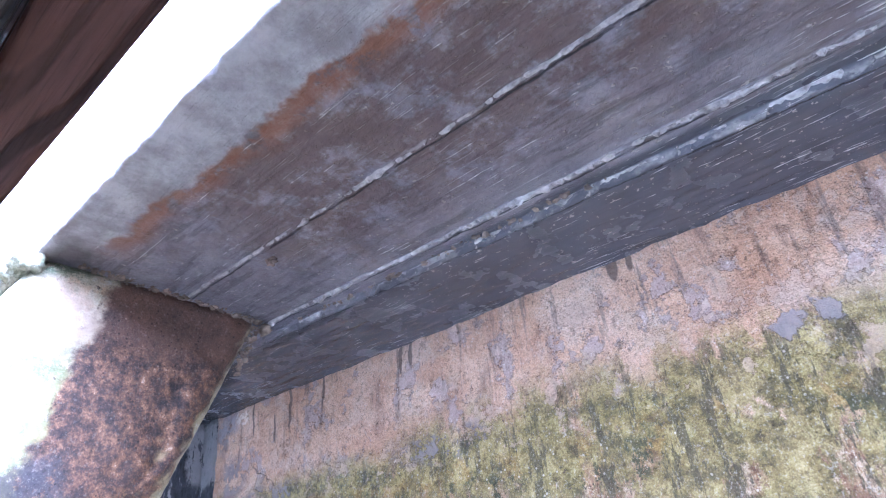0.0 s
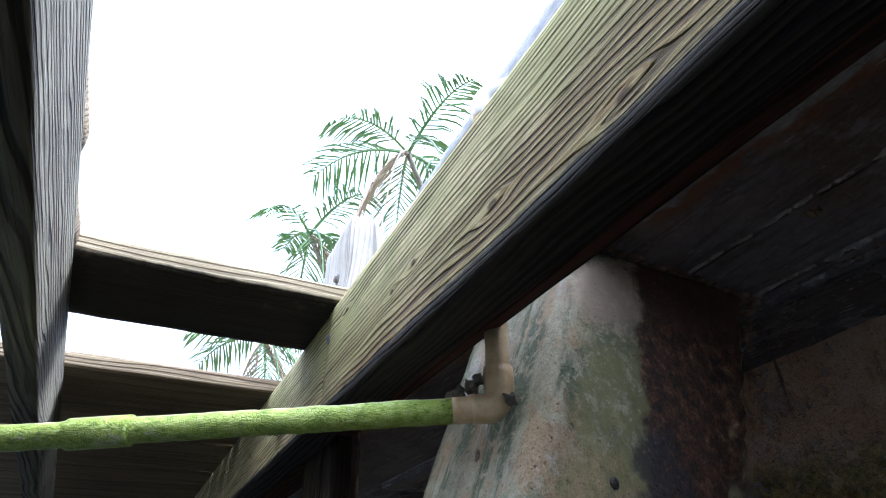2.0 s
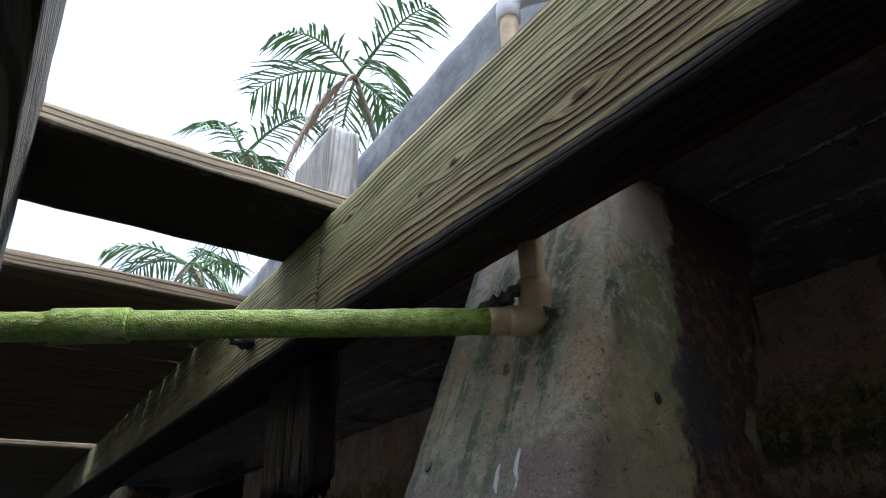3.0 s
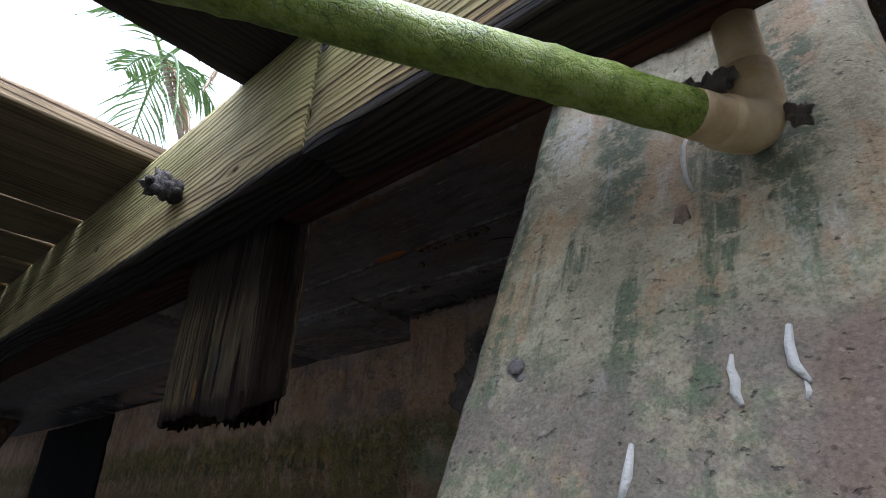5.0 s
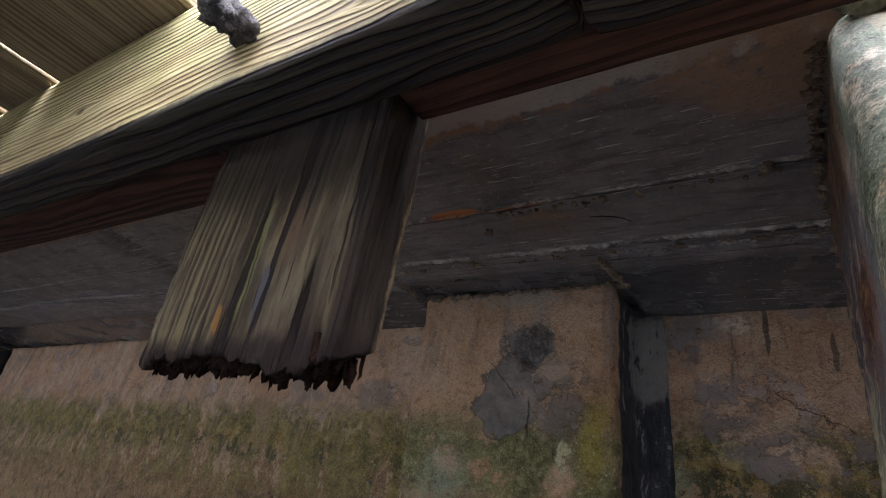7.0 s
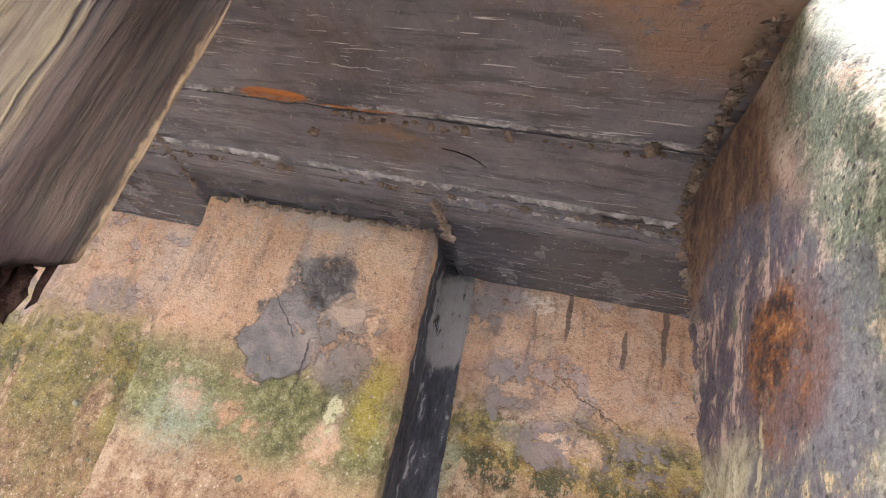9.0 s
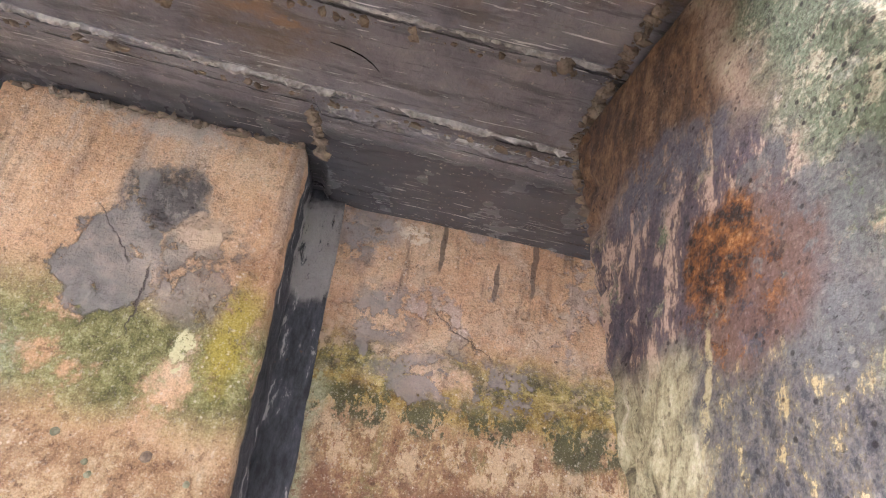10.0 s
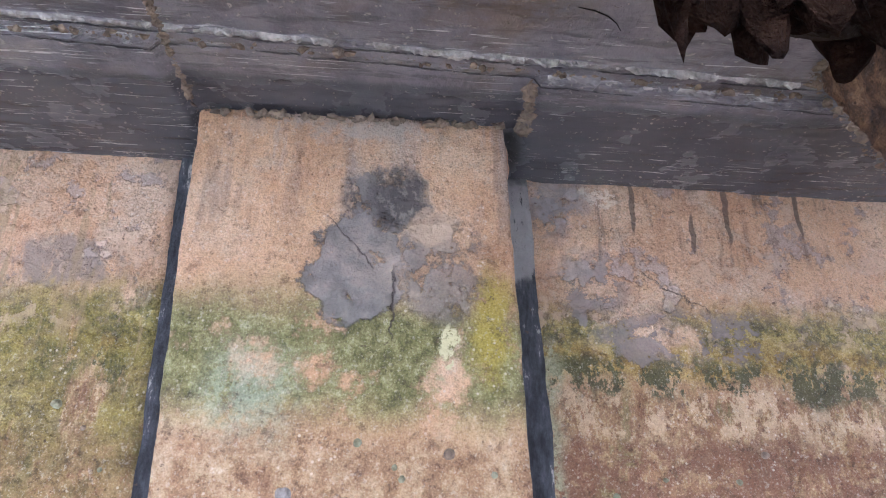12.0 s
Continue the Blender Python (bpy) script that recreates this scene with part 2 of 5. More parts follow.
    c = g.mix(g.times(crack, 0.8), c, (0.08, 0.05, 0.035))
    pits = g.times(g.step(g.cells(46, w2), 0.14, 0.08), g.step(g.noise(9, 2), 0.40, 0.52))
    c = g.mix(g.times(pits, 0.7), c, (0.10, 0.06, 0.045))
    h = g.math('ADD', g.times(fine, 0.6), g.times(crust, 1.0))
    h = g.math('ADD', h, g.times(g.noise(200, 3, 0.7), 0.30))
    h = g.math('ADD', h, g.step(film, 0.54, 0.565, (0, 0.18)))
    h = g.math('SUBTRACT', h, g.math('ADD', g.times(pits, 0.5), g.times(crack, 0.5)))
    h = g.mix(g.times(g.any(smooth, skin), 0.75), h, (0.62, 0.62, 0.62))
    return g.finish(c, g.step(speck, 0.3, 0.7, (0.65, 0.95)), h, 0.013, 1.0)


def slab_material():
    """The proud panel: pale tan, green in the middle, with a worn grey patch and dark flanks."""
    g = Graph("stained_panel_concrete")
    w = g.warped(0.10, 10, 6)
    w2 = g.warped(0.055, 28, 6)
    x, z = g.axis(0, w), g.axis(2, w)
    fine = g.noise(60, 6, 0.75)
    crust = g.noise(17, 8, 0.75)
    c = g.ramp(g.noise(8, 8, 0.68), (0.30, (0.46, 0.25, 0.135)), (0.46, (0.63, 0.38, 0.225)), (0.56, (0.70, 0.46, 0.29)), (0.72, (0.75, 0.54, 0.37)))
    runs = g.noise(1, 5, 0.65, g.stretch(26, 26, 1.6))
    c = g.mix(g.times(g.step(runs, 0.5, 0.62), g.step(z, 1.15, 1.25), 0.55), c, (0.26, 0.175, 0.13))
    c = g.mix(g.step(crust, 0.53, 0.58, (0, 0.55)), c, g.mix(fine, (0.46, 0.29, 0.18), (0.74, 0.58, 0.42)))
    c = g.mix(g.step(g.noise(5, 6, 0.65), 0.44, 0.60, (0, 0.5)), c, (0.66, 0.37, 0.19))
    c = g.mix(g.times(g.step(g.noise(1, 5, 0.65, g.stretch(22, 22, 4)), 0.52, 0.62), g.step(z, 1.20, 1.30), 0.4), c, (0.42, 0.36, 0.33))
    low = g.step(z, 1.0, 0.94)
    c = g.mix(g.times(low, 0.85), c, g.ramp(g.noise(24, 8, 0.75), (0.34, (0.15, 0.066, 0.032)), (0.48, (0.31, 0.18, 0.09)), (0.58, (0.48, 0.34, 0.20)), (0.7, (0.62, 0.51, 0.37))))
    speck = g.noise(36, 8, 0.8)
    green = g.ramp(speck, (0.36, (0.060, 0.056, 0.020)), (0.47, (0.17, 0.155, 0.050)), (0.56, (0.30, 0.275, 0.115)), (0.64, (0.44, 0.41, 0.24)), (0.72, (0.60, 0.56, 0.40)))
    c = g.mix(g.times(g.step(z, 0.95, 1.03), g.step(z, 1.17, 1.09), g.step(g.noise(9, 6, 0.7), 0.36, 0.46)), c, green)
    c = g.mix(g.times(g.blob(w, (-0.80, 0.667, 1.02), (0.08, 0.3, 0.09), 0.8), g.step(fine, 0.35, 0.55), 0.6), c, (0.36, 0.41, 0.29))
    c = g.mix(g.times(g.blob(w2, (-0.53, 0.667, 1.10), (0.035, 0.3, 0.09), 0.6), g.step(speck, 0.38, 0.48), 0.85), c, (0.44, 0.33, 0.055))
    c = g.grit(c, 0.32, 0.26)
    c = g.mix(g.step(g.noise(48, 8, 0.8), 0.45, 0.38, (0, 0.6)), c, g.mix(1.0, c, (0.34, 0.30, 0.27), 'MULTIPLY'))
    wp = g.warped(0.10, 20, 8)
    patch = g.any(g.blob(wp, (-0.697, 0.667, 1.165), (0.064, 0.3, 0.074), 0.10), g.times(g.blob(wp, (-0.668, 0.667, 1.255), (0.066, 0.3, 0.056), 0.3), g.step(g.noise(26, 7, 0.75), 0.38, 0.47)), g.times(g.blob(wp, (-0.590, 0.667, 1.175), (0.062, 0.3, 0.085), 0.35), g.step(g.noise(20, 7, 0.75), 0.40, 0.48)))
    patch = g.times(patch, g.step(g.noise(38, 6, 0.75), 0.30, 0.40))
    worn = g.ramp(g.noise(15, 8, 0.72), (0.32, (0.080, 0.072, 0.072)), (0.48, (0.165, 0.145, 0.135)), (0.60, (0.26, 0.215, 0.185)), (0.72, (0.42, 0.32, 0.235)))
    c = g.mix(g.times(patch, g.step(x, -0.66, -0.58, (0.93, 0.70))), c, worn)
    c = g.mix(g.times(g.blob(wp, (-0.652, 0.667, 1.262), (0.048, 0.3, 0.050), 0.7), g.step(fine, 0.36, 0.50), 0.9), c, (0.055, 0.046, 0.044))
    c = g.mix(g.times(g.blob(w2, (-0.605, 0.667, 1.225), (0.03, 0.3, 0.03), 0.3), 0.7), c, (0.50, 0.35, 0.24))
    c = g.mix(g.times(g.blob(w2, (-0.575, 0.667, 1.072), (0.012, 0.3, 0.03), 0.3), g.step(fine, 0.42, 0.48)), c, (0.66, 0.60, 0.36))
    c = g.mix(g.times(g.blob(w2, (-0.71, 0.667, 1.365), (0.2, 0.3, 0.03), 0.7), g.step(crust, 0.42, 0.55), 0.6), c, (0.44, 0.39, 0.34))
    line = g.math('ADD', g.axis(0, g.warped(0.03, 40)), 0.648)
    crack = g.times(g.step(g.math('ABSOLUTE', line), 0.0022, 0.0006), g.blob(g.pos, (-0.652, 0.667, 1.125), (0.05, 0.3, 0.05), 0.3))
    lean = g.math('ADD', g.axis(2, g.warped(0.02, 40)), g.times(g.axis(0, g.warped(0.02, 40)), 1.15))
    crack = g.any(crack, g.times(g.step(g.math('ABSOLUTE', g.math('SUBTRACT', lean, 0.392)), 0.0016, 0.0005), g.blob(g.pos, (-0.705, 0.667, 1.203), (0.05, 0.3, 0.05), 0.3)))
    c = g.mix(g.times(crack, 0.8), c, (0.07, 0.05, 0.045))
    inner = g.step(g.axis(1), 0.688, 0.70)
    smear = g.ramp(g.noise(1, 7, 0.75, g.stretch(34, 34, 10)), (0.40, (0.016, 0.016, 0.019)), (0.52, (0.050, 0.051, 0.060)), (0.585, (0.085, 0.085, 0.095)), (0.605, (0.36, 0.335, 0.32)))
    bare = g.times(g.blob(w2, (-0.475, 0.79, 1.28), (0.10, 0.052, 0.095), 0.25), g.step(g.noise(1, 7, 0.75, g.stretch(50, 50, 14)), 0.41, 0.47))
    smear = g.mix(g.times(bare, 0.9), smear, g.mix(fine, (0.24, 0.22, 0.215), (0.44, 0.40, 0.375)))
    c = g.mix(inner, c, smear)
    pits = g.times(g.step(g.cells(50, w2), 0.13, 0.07), g.step(g.noise(9, 2), 0.45, 0.6))
    c = g.mix(g.times(pits, 0.7), c, (0.12, 0.075, 0.05))
    h = g.math('ADD', g.times(fine, 0.6), g.times(crust, 1.0))
    h = g.math('ADD', h, g.times(g.noise(200, 3, 0.7), 0.30))
    h = g.mix(g.times(patch, 0.6), h, (0.30, 0.30, 0.30))
    h = g.math('SUBTRACT', h, g.math('ADD', g.times(pits, 0.5), g.times(crack, 0.6)))
    return g.finish(c, g.step(speck, 0.3, 0.7, (0.6, 0.92)), h, 0.013, 1.0)


def cap_material():
    """The cap: dark form-finished soffit with rust and a pale strip at its edge; pale grey weathered face."""
    g = Graph("cap_concrete")
    w = g.warped(0.06, 14)
    x, y, z = g.axis(0, w), g.axis(1, w), g.axis(2)
    grain = g.noise(1, 6, 0.7, g.stretch(8, 60, 60))
    blot = g.noise(12, 8, 0.75)
    c = g.ramp(blot, (0.34, (0.125, 0.110, 0.124)), (0.47, (0.205, 0.182, 0.196)), (0.56, (0.25, 0.222, 0.23)), (0.7, (0.34, 0.29, 0.275)))
    c = g.mix(g.step(grain, 0.48, 0.40, (0, 0.55)), c, (0.060, 0.052, 0.058))
    c = g.mix(g.step(grain, 0.62, 0.72, (0, 0.3)), c, (0.26, 0.23, 0.225))
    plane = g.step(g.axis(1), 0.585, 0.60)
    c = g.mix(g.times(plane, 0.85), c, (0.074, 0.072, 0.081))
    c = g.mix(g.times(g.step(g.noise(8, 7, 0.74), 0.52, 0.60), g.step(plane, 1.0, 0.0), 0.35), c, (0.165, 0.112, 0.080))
    nicks = g.any(g.times(g.step(g.noise(1, 3, 0.6, g.stretch(13, 270, 270)), 0.65, 0.665), g.step(g.noise(9, 3), 0.46, 0.54)),
                  g.times(g.step(g.noise(1, 2, 0.5, g.stretch(5, 420, 420)), 0.655, 0.67), g.step(g.noise(4, 3), 0.5, 0.58)))
    c = g.mix(nicks, c, (0.70, 0.66, 0.63))
    flecks = g.step(g.noise(120, 4, 0.6), 0.64, 0.66)
    c = g.mix(flecks, c, (0.40, 0.35, 0.31))
    ruddy = g.times(g.step(y, 0.60, 0.40), g.step(x, 0.2, 0.5), g.step(g.noise(17, 7, 0.75), 0.38, 0.54))
    c = g.mix(g.times(ruddy, 0.75), c, g.mix(g.noise(50, 6, 0.75), (0.045, 0.028, 0.024), (0.17, 0.095, 0.066)))
    edge = g.math('ADD', y, g.times(x, -0.035))
    seam = g.times(g.step(edge, 0.185, 0.215), g.step(edge, 0.262, 0.232))
    west = g.step(x, 0.02, -0.1)
    pale_w = g.times(west, g.step(y, 0.214, 0.208))
    pale_e = g.times(g.step(x, 0.1, 0.16), g.step(edge, 0.236, 0.226))
    c = g.mix(g.times(g.step(edge, 0.272, 0.240), g.step(x, 0.16, 0.28), g.step(g.noise(30, 6, 0.7), 0.36, 0.5), 0.9), c, (0.20, 0.088, 0.045))
    c = g.mix(pale_e, c, g.mix(g.step(g.noise(12, 7, 0.7), 0.35, 0.65), (0.23, 0.205, 0.20), (0.44, 0.41, 0.40)))
    c = g.mix(g.times(west, g.step(y, 0.232, 0.216), g.step(g.noise(30, 4), 0.42, 0.55)), c, (0.36, 0.19, 0.11))
    c = g.mix(pale_w, c, g.mix(blot, (0.38, 0.32, 0.30), (0.56, 0.48, 0.45)))
    nearpile = g.blob(g.warped(0.09, 18, 7), (-0.17, 0.235, 1.38), (0.17, 0.085, 0.3), 0.45)
    c = g.mix(g.times(nearpile, g.step(g.noise(28, 5, 0.7), 0.36, 0.46), 0.9), c, g.mix(g.noise(60, 6, 0.75), (0.22, 0.12, 0.075), (0.52, 0.34, 0.23)))
    # darker patch on the pale strip next to the pile
    dark_patch = g.blob(w, (0.17, 0.215, 1.38), (0.08, 0.06, 0.3), 0.8)
    c = g.mix(g.times(dark_patch, 0.85), c, (0.045, 0.032, 0.028))
    streak = g.any(g.blob(g.warped(0.012, 30), (-0.680, 0.390, 1.38), (0.055, 0.0095, 0.2), 0.3), g.blob(g.warped(0.01, 30), (-0.57, 0.395, 1.38), (0.07, 0.003, 0.2), 0.5))
    c = g.mix(streak, c, (0.62, 0.20, 0.035))
    rust2 = g.any(g.blob(g.warped(0.05, 40), (-0.515, 0.435, 1.38), (0.025, 0.010, 0.2), 0.5), g.blob(g.warped(0.05, 40), (-0.55, 0.428, 1.38), (0.05, 0.014, 0.2), 0.9))
    c = g.mix(g.times(g.blob(w, (-0.53, 0.45, 1.38), (0.13, 0.055, 0.2), 0.8), g.step(blot, 0.42, 0.56), 0.7), c, (0.15, 0.098, 0.062))
    c = g.mix(g.times(rust2, 0.7), c, (0.33, 0.19, 0.10))
    px, py = g.axis(0), g.axis(1, g.warped(0.012, 20))
    r1 = g.math('ADD', g.times(px, 0.004), 0.3945)
    r2 = g.math('ADD', g.times(px, 0.030), 0.548)
    r3 = g.math('ADD', g.times(px, 0.042), 0.578)
    burr = groove = None
    for line, w_, lo in ((r1, 0.0042, 0.40), (r2, 0.0046, 0.38), (r3, 0.0038, 0.44)):
        d_raw = g.math('SUBTRACT', py, line)
        d = g.math('ABSOLUTE', d_raw)
        k = g.times(g.step(d, w_, w_ * 0.35), g.step(g.noise(1, 4, 0.7, g.stretch(30, 120, 30)), lo, lo + 0.16))
        burr = k if burr is None else g.any(burr, k)
        gap = g.times(g.step(g.math('ABSOLUTE', g.math('SUBTRACT', d_raw, 0.0060)), 0.0019, 0.0008), g.step(g.noise(1, 4, 0.7, g.stretch(18, 60, 18)), 0.40, 0.50))
        groove = gap if groove is None else g.any(groove, gap)
    # shadow line beside each burr, painted in as well as sunk
    c = g.mix(g.times(groove, 0.9), c, (0.018, 0.015, 0.016))
    c = g.mix(g.times(burr, 0.45), c, g.ramp(g.noise(50, 4, 0.6), (0.35, (0.20, 0.165, 0.145)), (0.65, (0.56, 0.51, 0.47))))
    face = g.step(z, 1.41, 1.45)
    facecol = g.ramp(g.noise(14, 7, 0.7), (0.3, (0.17, 0.175, 0.185)), (0.5, (0.29, 0.295, 0.305)), (0.7, (0.42, 0.415, 0.40)))
    facecol = g.mix(g.step(g.noise(90, 4, 0.7), 0.6, 0.7, (0, 0.6)), facecol, (0.20, 0.17, 0.15))
    c = g.mix(face, c, facecol)
    h = g.math('ADD', g.times(grain, 0.30), g.times(g.noise(70, 5, 0.7), 0.30))
    h = g.math('ADD', h, g.times(blot, 0.6))
    h = g.math('SUBTRACT', h, g.math('SUBTRACT', g.times(groove, 0.7), g.times(burr, 0.4)))
    h = g.math('ADD', h, g.math('ADD', g.times(nicks, 0.35), g.times(flecks, 0.5)))
    rough = g.mix(face, g.mix(g.any(pale_e, pale_w, ruddy), g.math('SUBTRACT', g.step(g.noise(11, 4), 0.3, 0.7, (0.28, 0.44)), g.step(g.axis(1), 0.59, 0.62, (0, 0.13))), (0.75, 0.75, 0.75)), (0.9, 0.9, 0.9))
    h = g.mix(g.times(g.step(g.axis(1), 0.59, 0.61), g.step(z, 1.42, 1.40), 0.7), h, (0.6, 0.6, 0.6))
    return g.finish(c, rough, h, 0.008, 1.0)


def pile_material():
    """The raking pile: pale grey-tan face with green runs, rust and violet-brown staining on its flanks."""
    g = Graph("pile_concrete")
    w = g.warped(0.09, 12)
    w2 = g.warped(0.05, 34)
    x, y, z = g.axis(0, w), g.axis(1, w), g.axis(2, w)
    fine = g.noise(75, 6, 0.75)
    c = g.ramp(g.noise(13, 8, 0.7), (0.34, (0.235, 0.205, 0.130)), (0.46, (0.36, 0.315, 0.21)), (0.55, (0.44, 0.388, 0.255)), (0.68, (0.53, 0.48, 0.35)))
    c = g.mix(g.times(g.step(g.noise(1, 7, 0.72, g.stretch(17, 8, 8)), 0.51, 0.59), 0.72), c, g.mix(fine, (0.34, 0.215, 0.105), (0.52, 0.35, 0.20)))
    lich = g.noise(46, 8, 0.8)
    runs = g.noise(1, 6, 0.7, g.stretch(24, 3, 2.2))
    bands = g.any(g.step(runs, 0.50, 0.60), g.blob(w, (-0.158, 0.12, 1.2), (0.05, 0.5, 0.32), 0.7), g.blob(w, (-0.050, 0.12, 1.20), (0.030, 0.5, 0.16), 0.6), g.blob(w, (0.09, 0.12, 1.22), (0.028, 0.5, 0.15), 0.6))
    c = g.mix(g.times(bands, g.step(lich, 0.41, 0.51), 0.92), c, g.mix(fine, (0.045, 0.062, 0.034), (0.15, 0.185, 0.10)))
    white = g.any(g.times(g.step(g.noise(1, 7, 0.75, g.stretch(26, 6, 5)), 0.56, 0.64), 0.6), g.times(g.blob(w2, (-0.105, 0.14, 1.26), (0.03, 0.5, 0.06), 0.5), g.step(fine, 0.42, 0.5)))
    c = g.mix(g.times(white, 0.7), c, (0.54, 0.53, 0.48))
    c = g.mix(g.times(g.step(z, 1.10, 1.0), g.step(lich, 0.49, 0.55), 0.7), c, (0.165, 0.205, 0.115))
    c = g.mix(g.times(g.step(z, 1.03, 0.97), g.step(g.noise(15, 7, 0.72), 0.42, 0.52), 0.75), c, (0.225, 0.185, 0.150))
    c = g.mix(g.times(g.step(g.axis(0, w), 0.05, 0.09), g.step(z, 1.02, 0.98), 0.75), c, (0.20, 0.135, 0.10))
    pits = g.step(g.noise(1, 4, 0.6, g.stretch(95, 95, 150)), 0.365, 0.32)
    c = g.mix(g.times(pits, 0.75), c, (0.085, 0.075, 0.06))
    holes = g.times(g.step(g.cells(30, w2), 0.11, 0.07), g.step(g.noise(6, 2), 0.5, 0.6))
    c = g.mix(g.times(holes, 0.8), c, (0.06, 0.05, 0.045))
    c = g.grit(c, 0.30, 0.08)
    ragged = g.warped(0.075, 26, 7)
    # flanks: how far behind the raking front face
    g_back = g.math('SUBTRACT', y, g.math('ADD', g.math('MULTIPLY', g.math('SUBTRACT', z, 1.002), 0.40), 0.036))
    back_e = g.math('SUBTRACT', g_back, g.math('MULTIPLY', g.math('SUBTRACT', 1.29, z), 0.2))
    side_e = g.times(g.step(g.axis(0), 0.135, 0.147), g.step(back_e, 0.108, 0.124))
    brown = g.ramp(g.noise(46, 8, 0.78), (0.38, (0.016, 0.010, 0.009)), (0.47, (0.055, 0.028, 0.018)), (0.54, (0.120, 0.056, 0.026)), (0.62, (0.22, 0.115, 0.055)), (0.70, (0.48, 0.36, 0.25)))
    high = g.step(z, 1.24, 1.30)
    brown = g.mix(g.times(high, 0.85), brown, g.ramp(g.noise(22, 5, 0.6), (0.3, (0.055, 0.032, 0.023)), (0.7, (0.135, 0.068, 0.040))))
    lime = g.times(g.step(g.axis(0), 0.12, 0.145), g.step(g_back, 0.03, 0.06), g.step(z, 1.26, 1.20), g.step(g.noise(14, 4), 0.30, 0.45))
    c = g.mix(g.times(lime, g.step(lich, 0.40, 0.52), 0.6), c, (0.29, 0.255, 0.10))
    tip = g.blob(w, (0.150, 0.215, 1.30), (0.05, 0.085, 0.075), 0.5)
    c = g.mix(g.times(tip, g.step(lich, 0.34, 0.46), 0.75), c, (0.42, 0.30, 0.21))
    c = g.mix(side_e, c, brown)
    tar = g.times(g.step(g.axis(0), 0.135, 0.147), g.blob(ragged, (0.15, 0.245, 1.05), (0.3, 0.055, 0.085), 0.4), g.step(g.noise(40, 6, 0.75), 0.36, 0.46))
    c = g.mix(g.times(tar, 0.85), c, g.mix(fine, (0.016, 0.015, 0.018), (0.070, 0.058, 0.060)))
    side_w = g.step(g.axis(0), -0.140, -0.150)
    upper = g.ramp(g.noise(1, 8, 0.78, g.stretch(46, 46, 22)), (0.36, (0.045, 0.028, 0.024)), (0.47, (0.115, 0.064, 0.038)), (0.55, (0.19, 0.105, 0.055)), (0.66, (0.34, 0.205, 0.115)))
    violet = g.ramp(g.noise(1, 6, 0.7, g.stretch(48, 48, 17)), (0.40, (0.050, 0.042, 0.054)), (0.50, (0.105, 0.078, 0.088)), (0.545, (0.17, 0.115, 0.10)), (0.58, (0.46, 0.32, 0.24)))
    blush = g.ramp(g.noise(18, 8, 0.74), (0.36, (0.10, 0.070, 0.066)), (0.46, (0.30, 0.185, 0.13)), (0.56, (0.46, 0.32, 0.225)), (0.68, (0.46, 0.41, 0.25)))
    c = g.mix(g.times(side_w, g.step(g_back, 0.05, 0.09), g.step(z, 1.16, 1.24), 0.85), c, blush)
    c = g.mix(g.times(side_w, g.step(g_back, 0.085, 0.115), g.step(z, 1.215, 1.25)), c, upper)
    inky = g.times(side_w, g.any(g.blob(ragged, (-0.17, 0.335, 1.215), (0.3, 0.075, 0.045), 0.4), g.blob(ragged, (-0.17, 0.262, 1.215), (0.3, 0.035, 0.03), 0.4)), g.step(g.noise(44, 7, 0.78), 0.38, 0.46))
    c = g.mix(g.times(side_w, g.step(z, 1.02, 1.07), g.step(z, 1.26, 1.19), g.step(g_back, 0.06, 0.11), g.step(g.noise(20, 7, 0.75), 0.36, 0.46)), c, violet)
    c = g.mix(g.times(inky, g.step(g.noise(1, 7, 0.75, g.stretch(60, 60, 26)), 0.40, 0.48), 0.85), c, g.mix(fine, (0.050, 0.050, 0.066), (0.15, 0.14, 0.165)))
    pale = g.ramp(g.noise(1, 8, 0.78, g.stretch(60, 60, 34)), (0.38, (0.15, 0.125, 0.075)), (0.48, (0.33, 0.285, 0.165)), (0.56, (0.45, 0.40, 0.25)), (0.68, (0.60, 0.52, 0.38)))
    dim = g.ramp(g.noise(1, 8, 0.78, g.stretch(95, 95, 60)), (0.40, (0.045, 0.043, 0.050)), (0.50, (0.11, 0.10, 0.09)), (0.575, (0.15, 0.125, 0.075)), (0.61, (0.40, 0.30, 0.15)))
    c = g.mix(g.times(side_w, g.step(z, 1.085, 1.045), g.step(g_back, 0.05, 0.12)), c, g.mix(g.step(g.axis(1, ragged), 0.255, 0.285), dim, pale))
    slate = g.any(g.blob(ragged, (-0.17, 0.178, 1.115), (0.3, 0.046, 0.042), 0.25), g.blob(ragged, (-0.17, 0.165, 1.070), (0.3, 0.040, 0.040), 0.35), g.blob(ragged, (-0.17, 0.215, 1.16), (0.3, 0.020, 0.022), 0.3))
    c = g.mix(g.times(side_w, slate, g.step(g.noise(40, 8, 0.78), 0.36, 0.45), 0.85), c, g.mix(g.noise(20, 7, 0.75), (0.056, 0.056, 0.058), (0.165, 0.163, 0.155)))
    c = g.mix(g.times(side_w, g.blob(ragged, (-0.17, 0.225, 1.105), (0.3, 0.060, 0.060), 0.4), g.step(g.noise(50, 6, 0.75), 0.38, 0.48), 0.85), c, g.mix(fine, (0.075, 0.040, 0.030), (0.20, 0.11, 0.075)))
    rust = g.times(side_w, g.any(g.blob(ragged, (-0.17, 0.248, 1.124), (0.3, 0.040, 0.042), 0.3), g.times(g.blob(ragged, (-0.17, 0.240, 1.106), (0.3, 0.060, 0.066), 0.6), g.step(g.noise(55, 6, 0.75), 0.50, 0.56))))
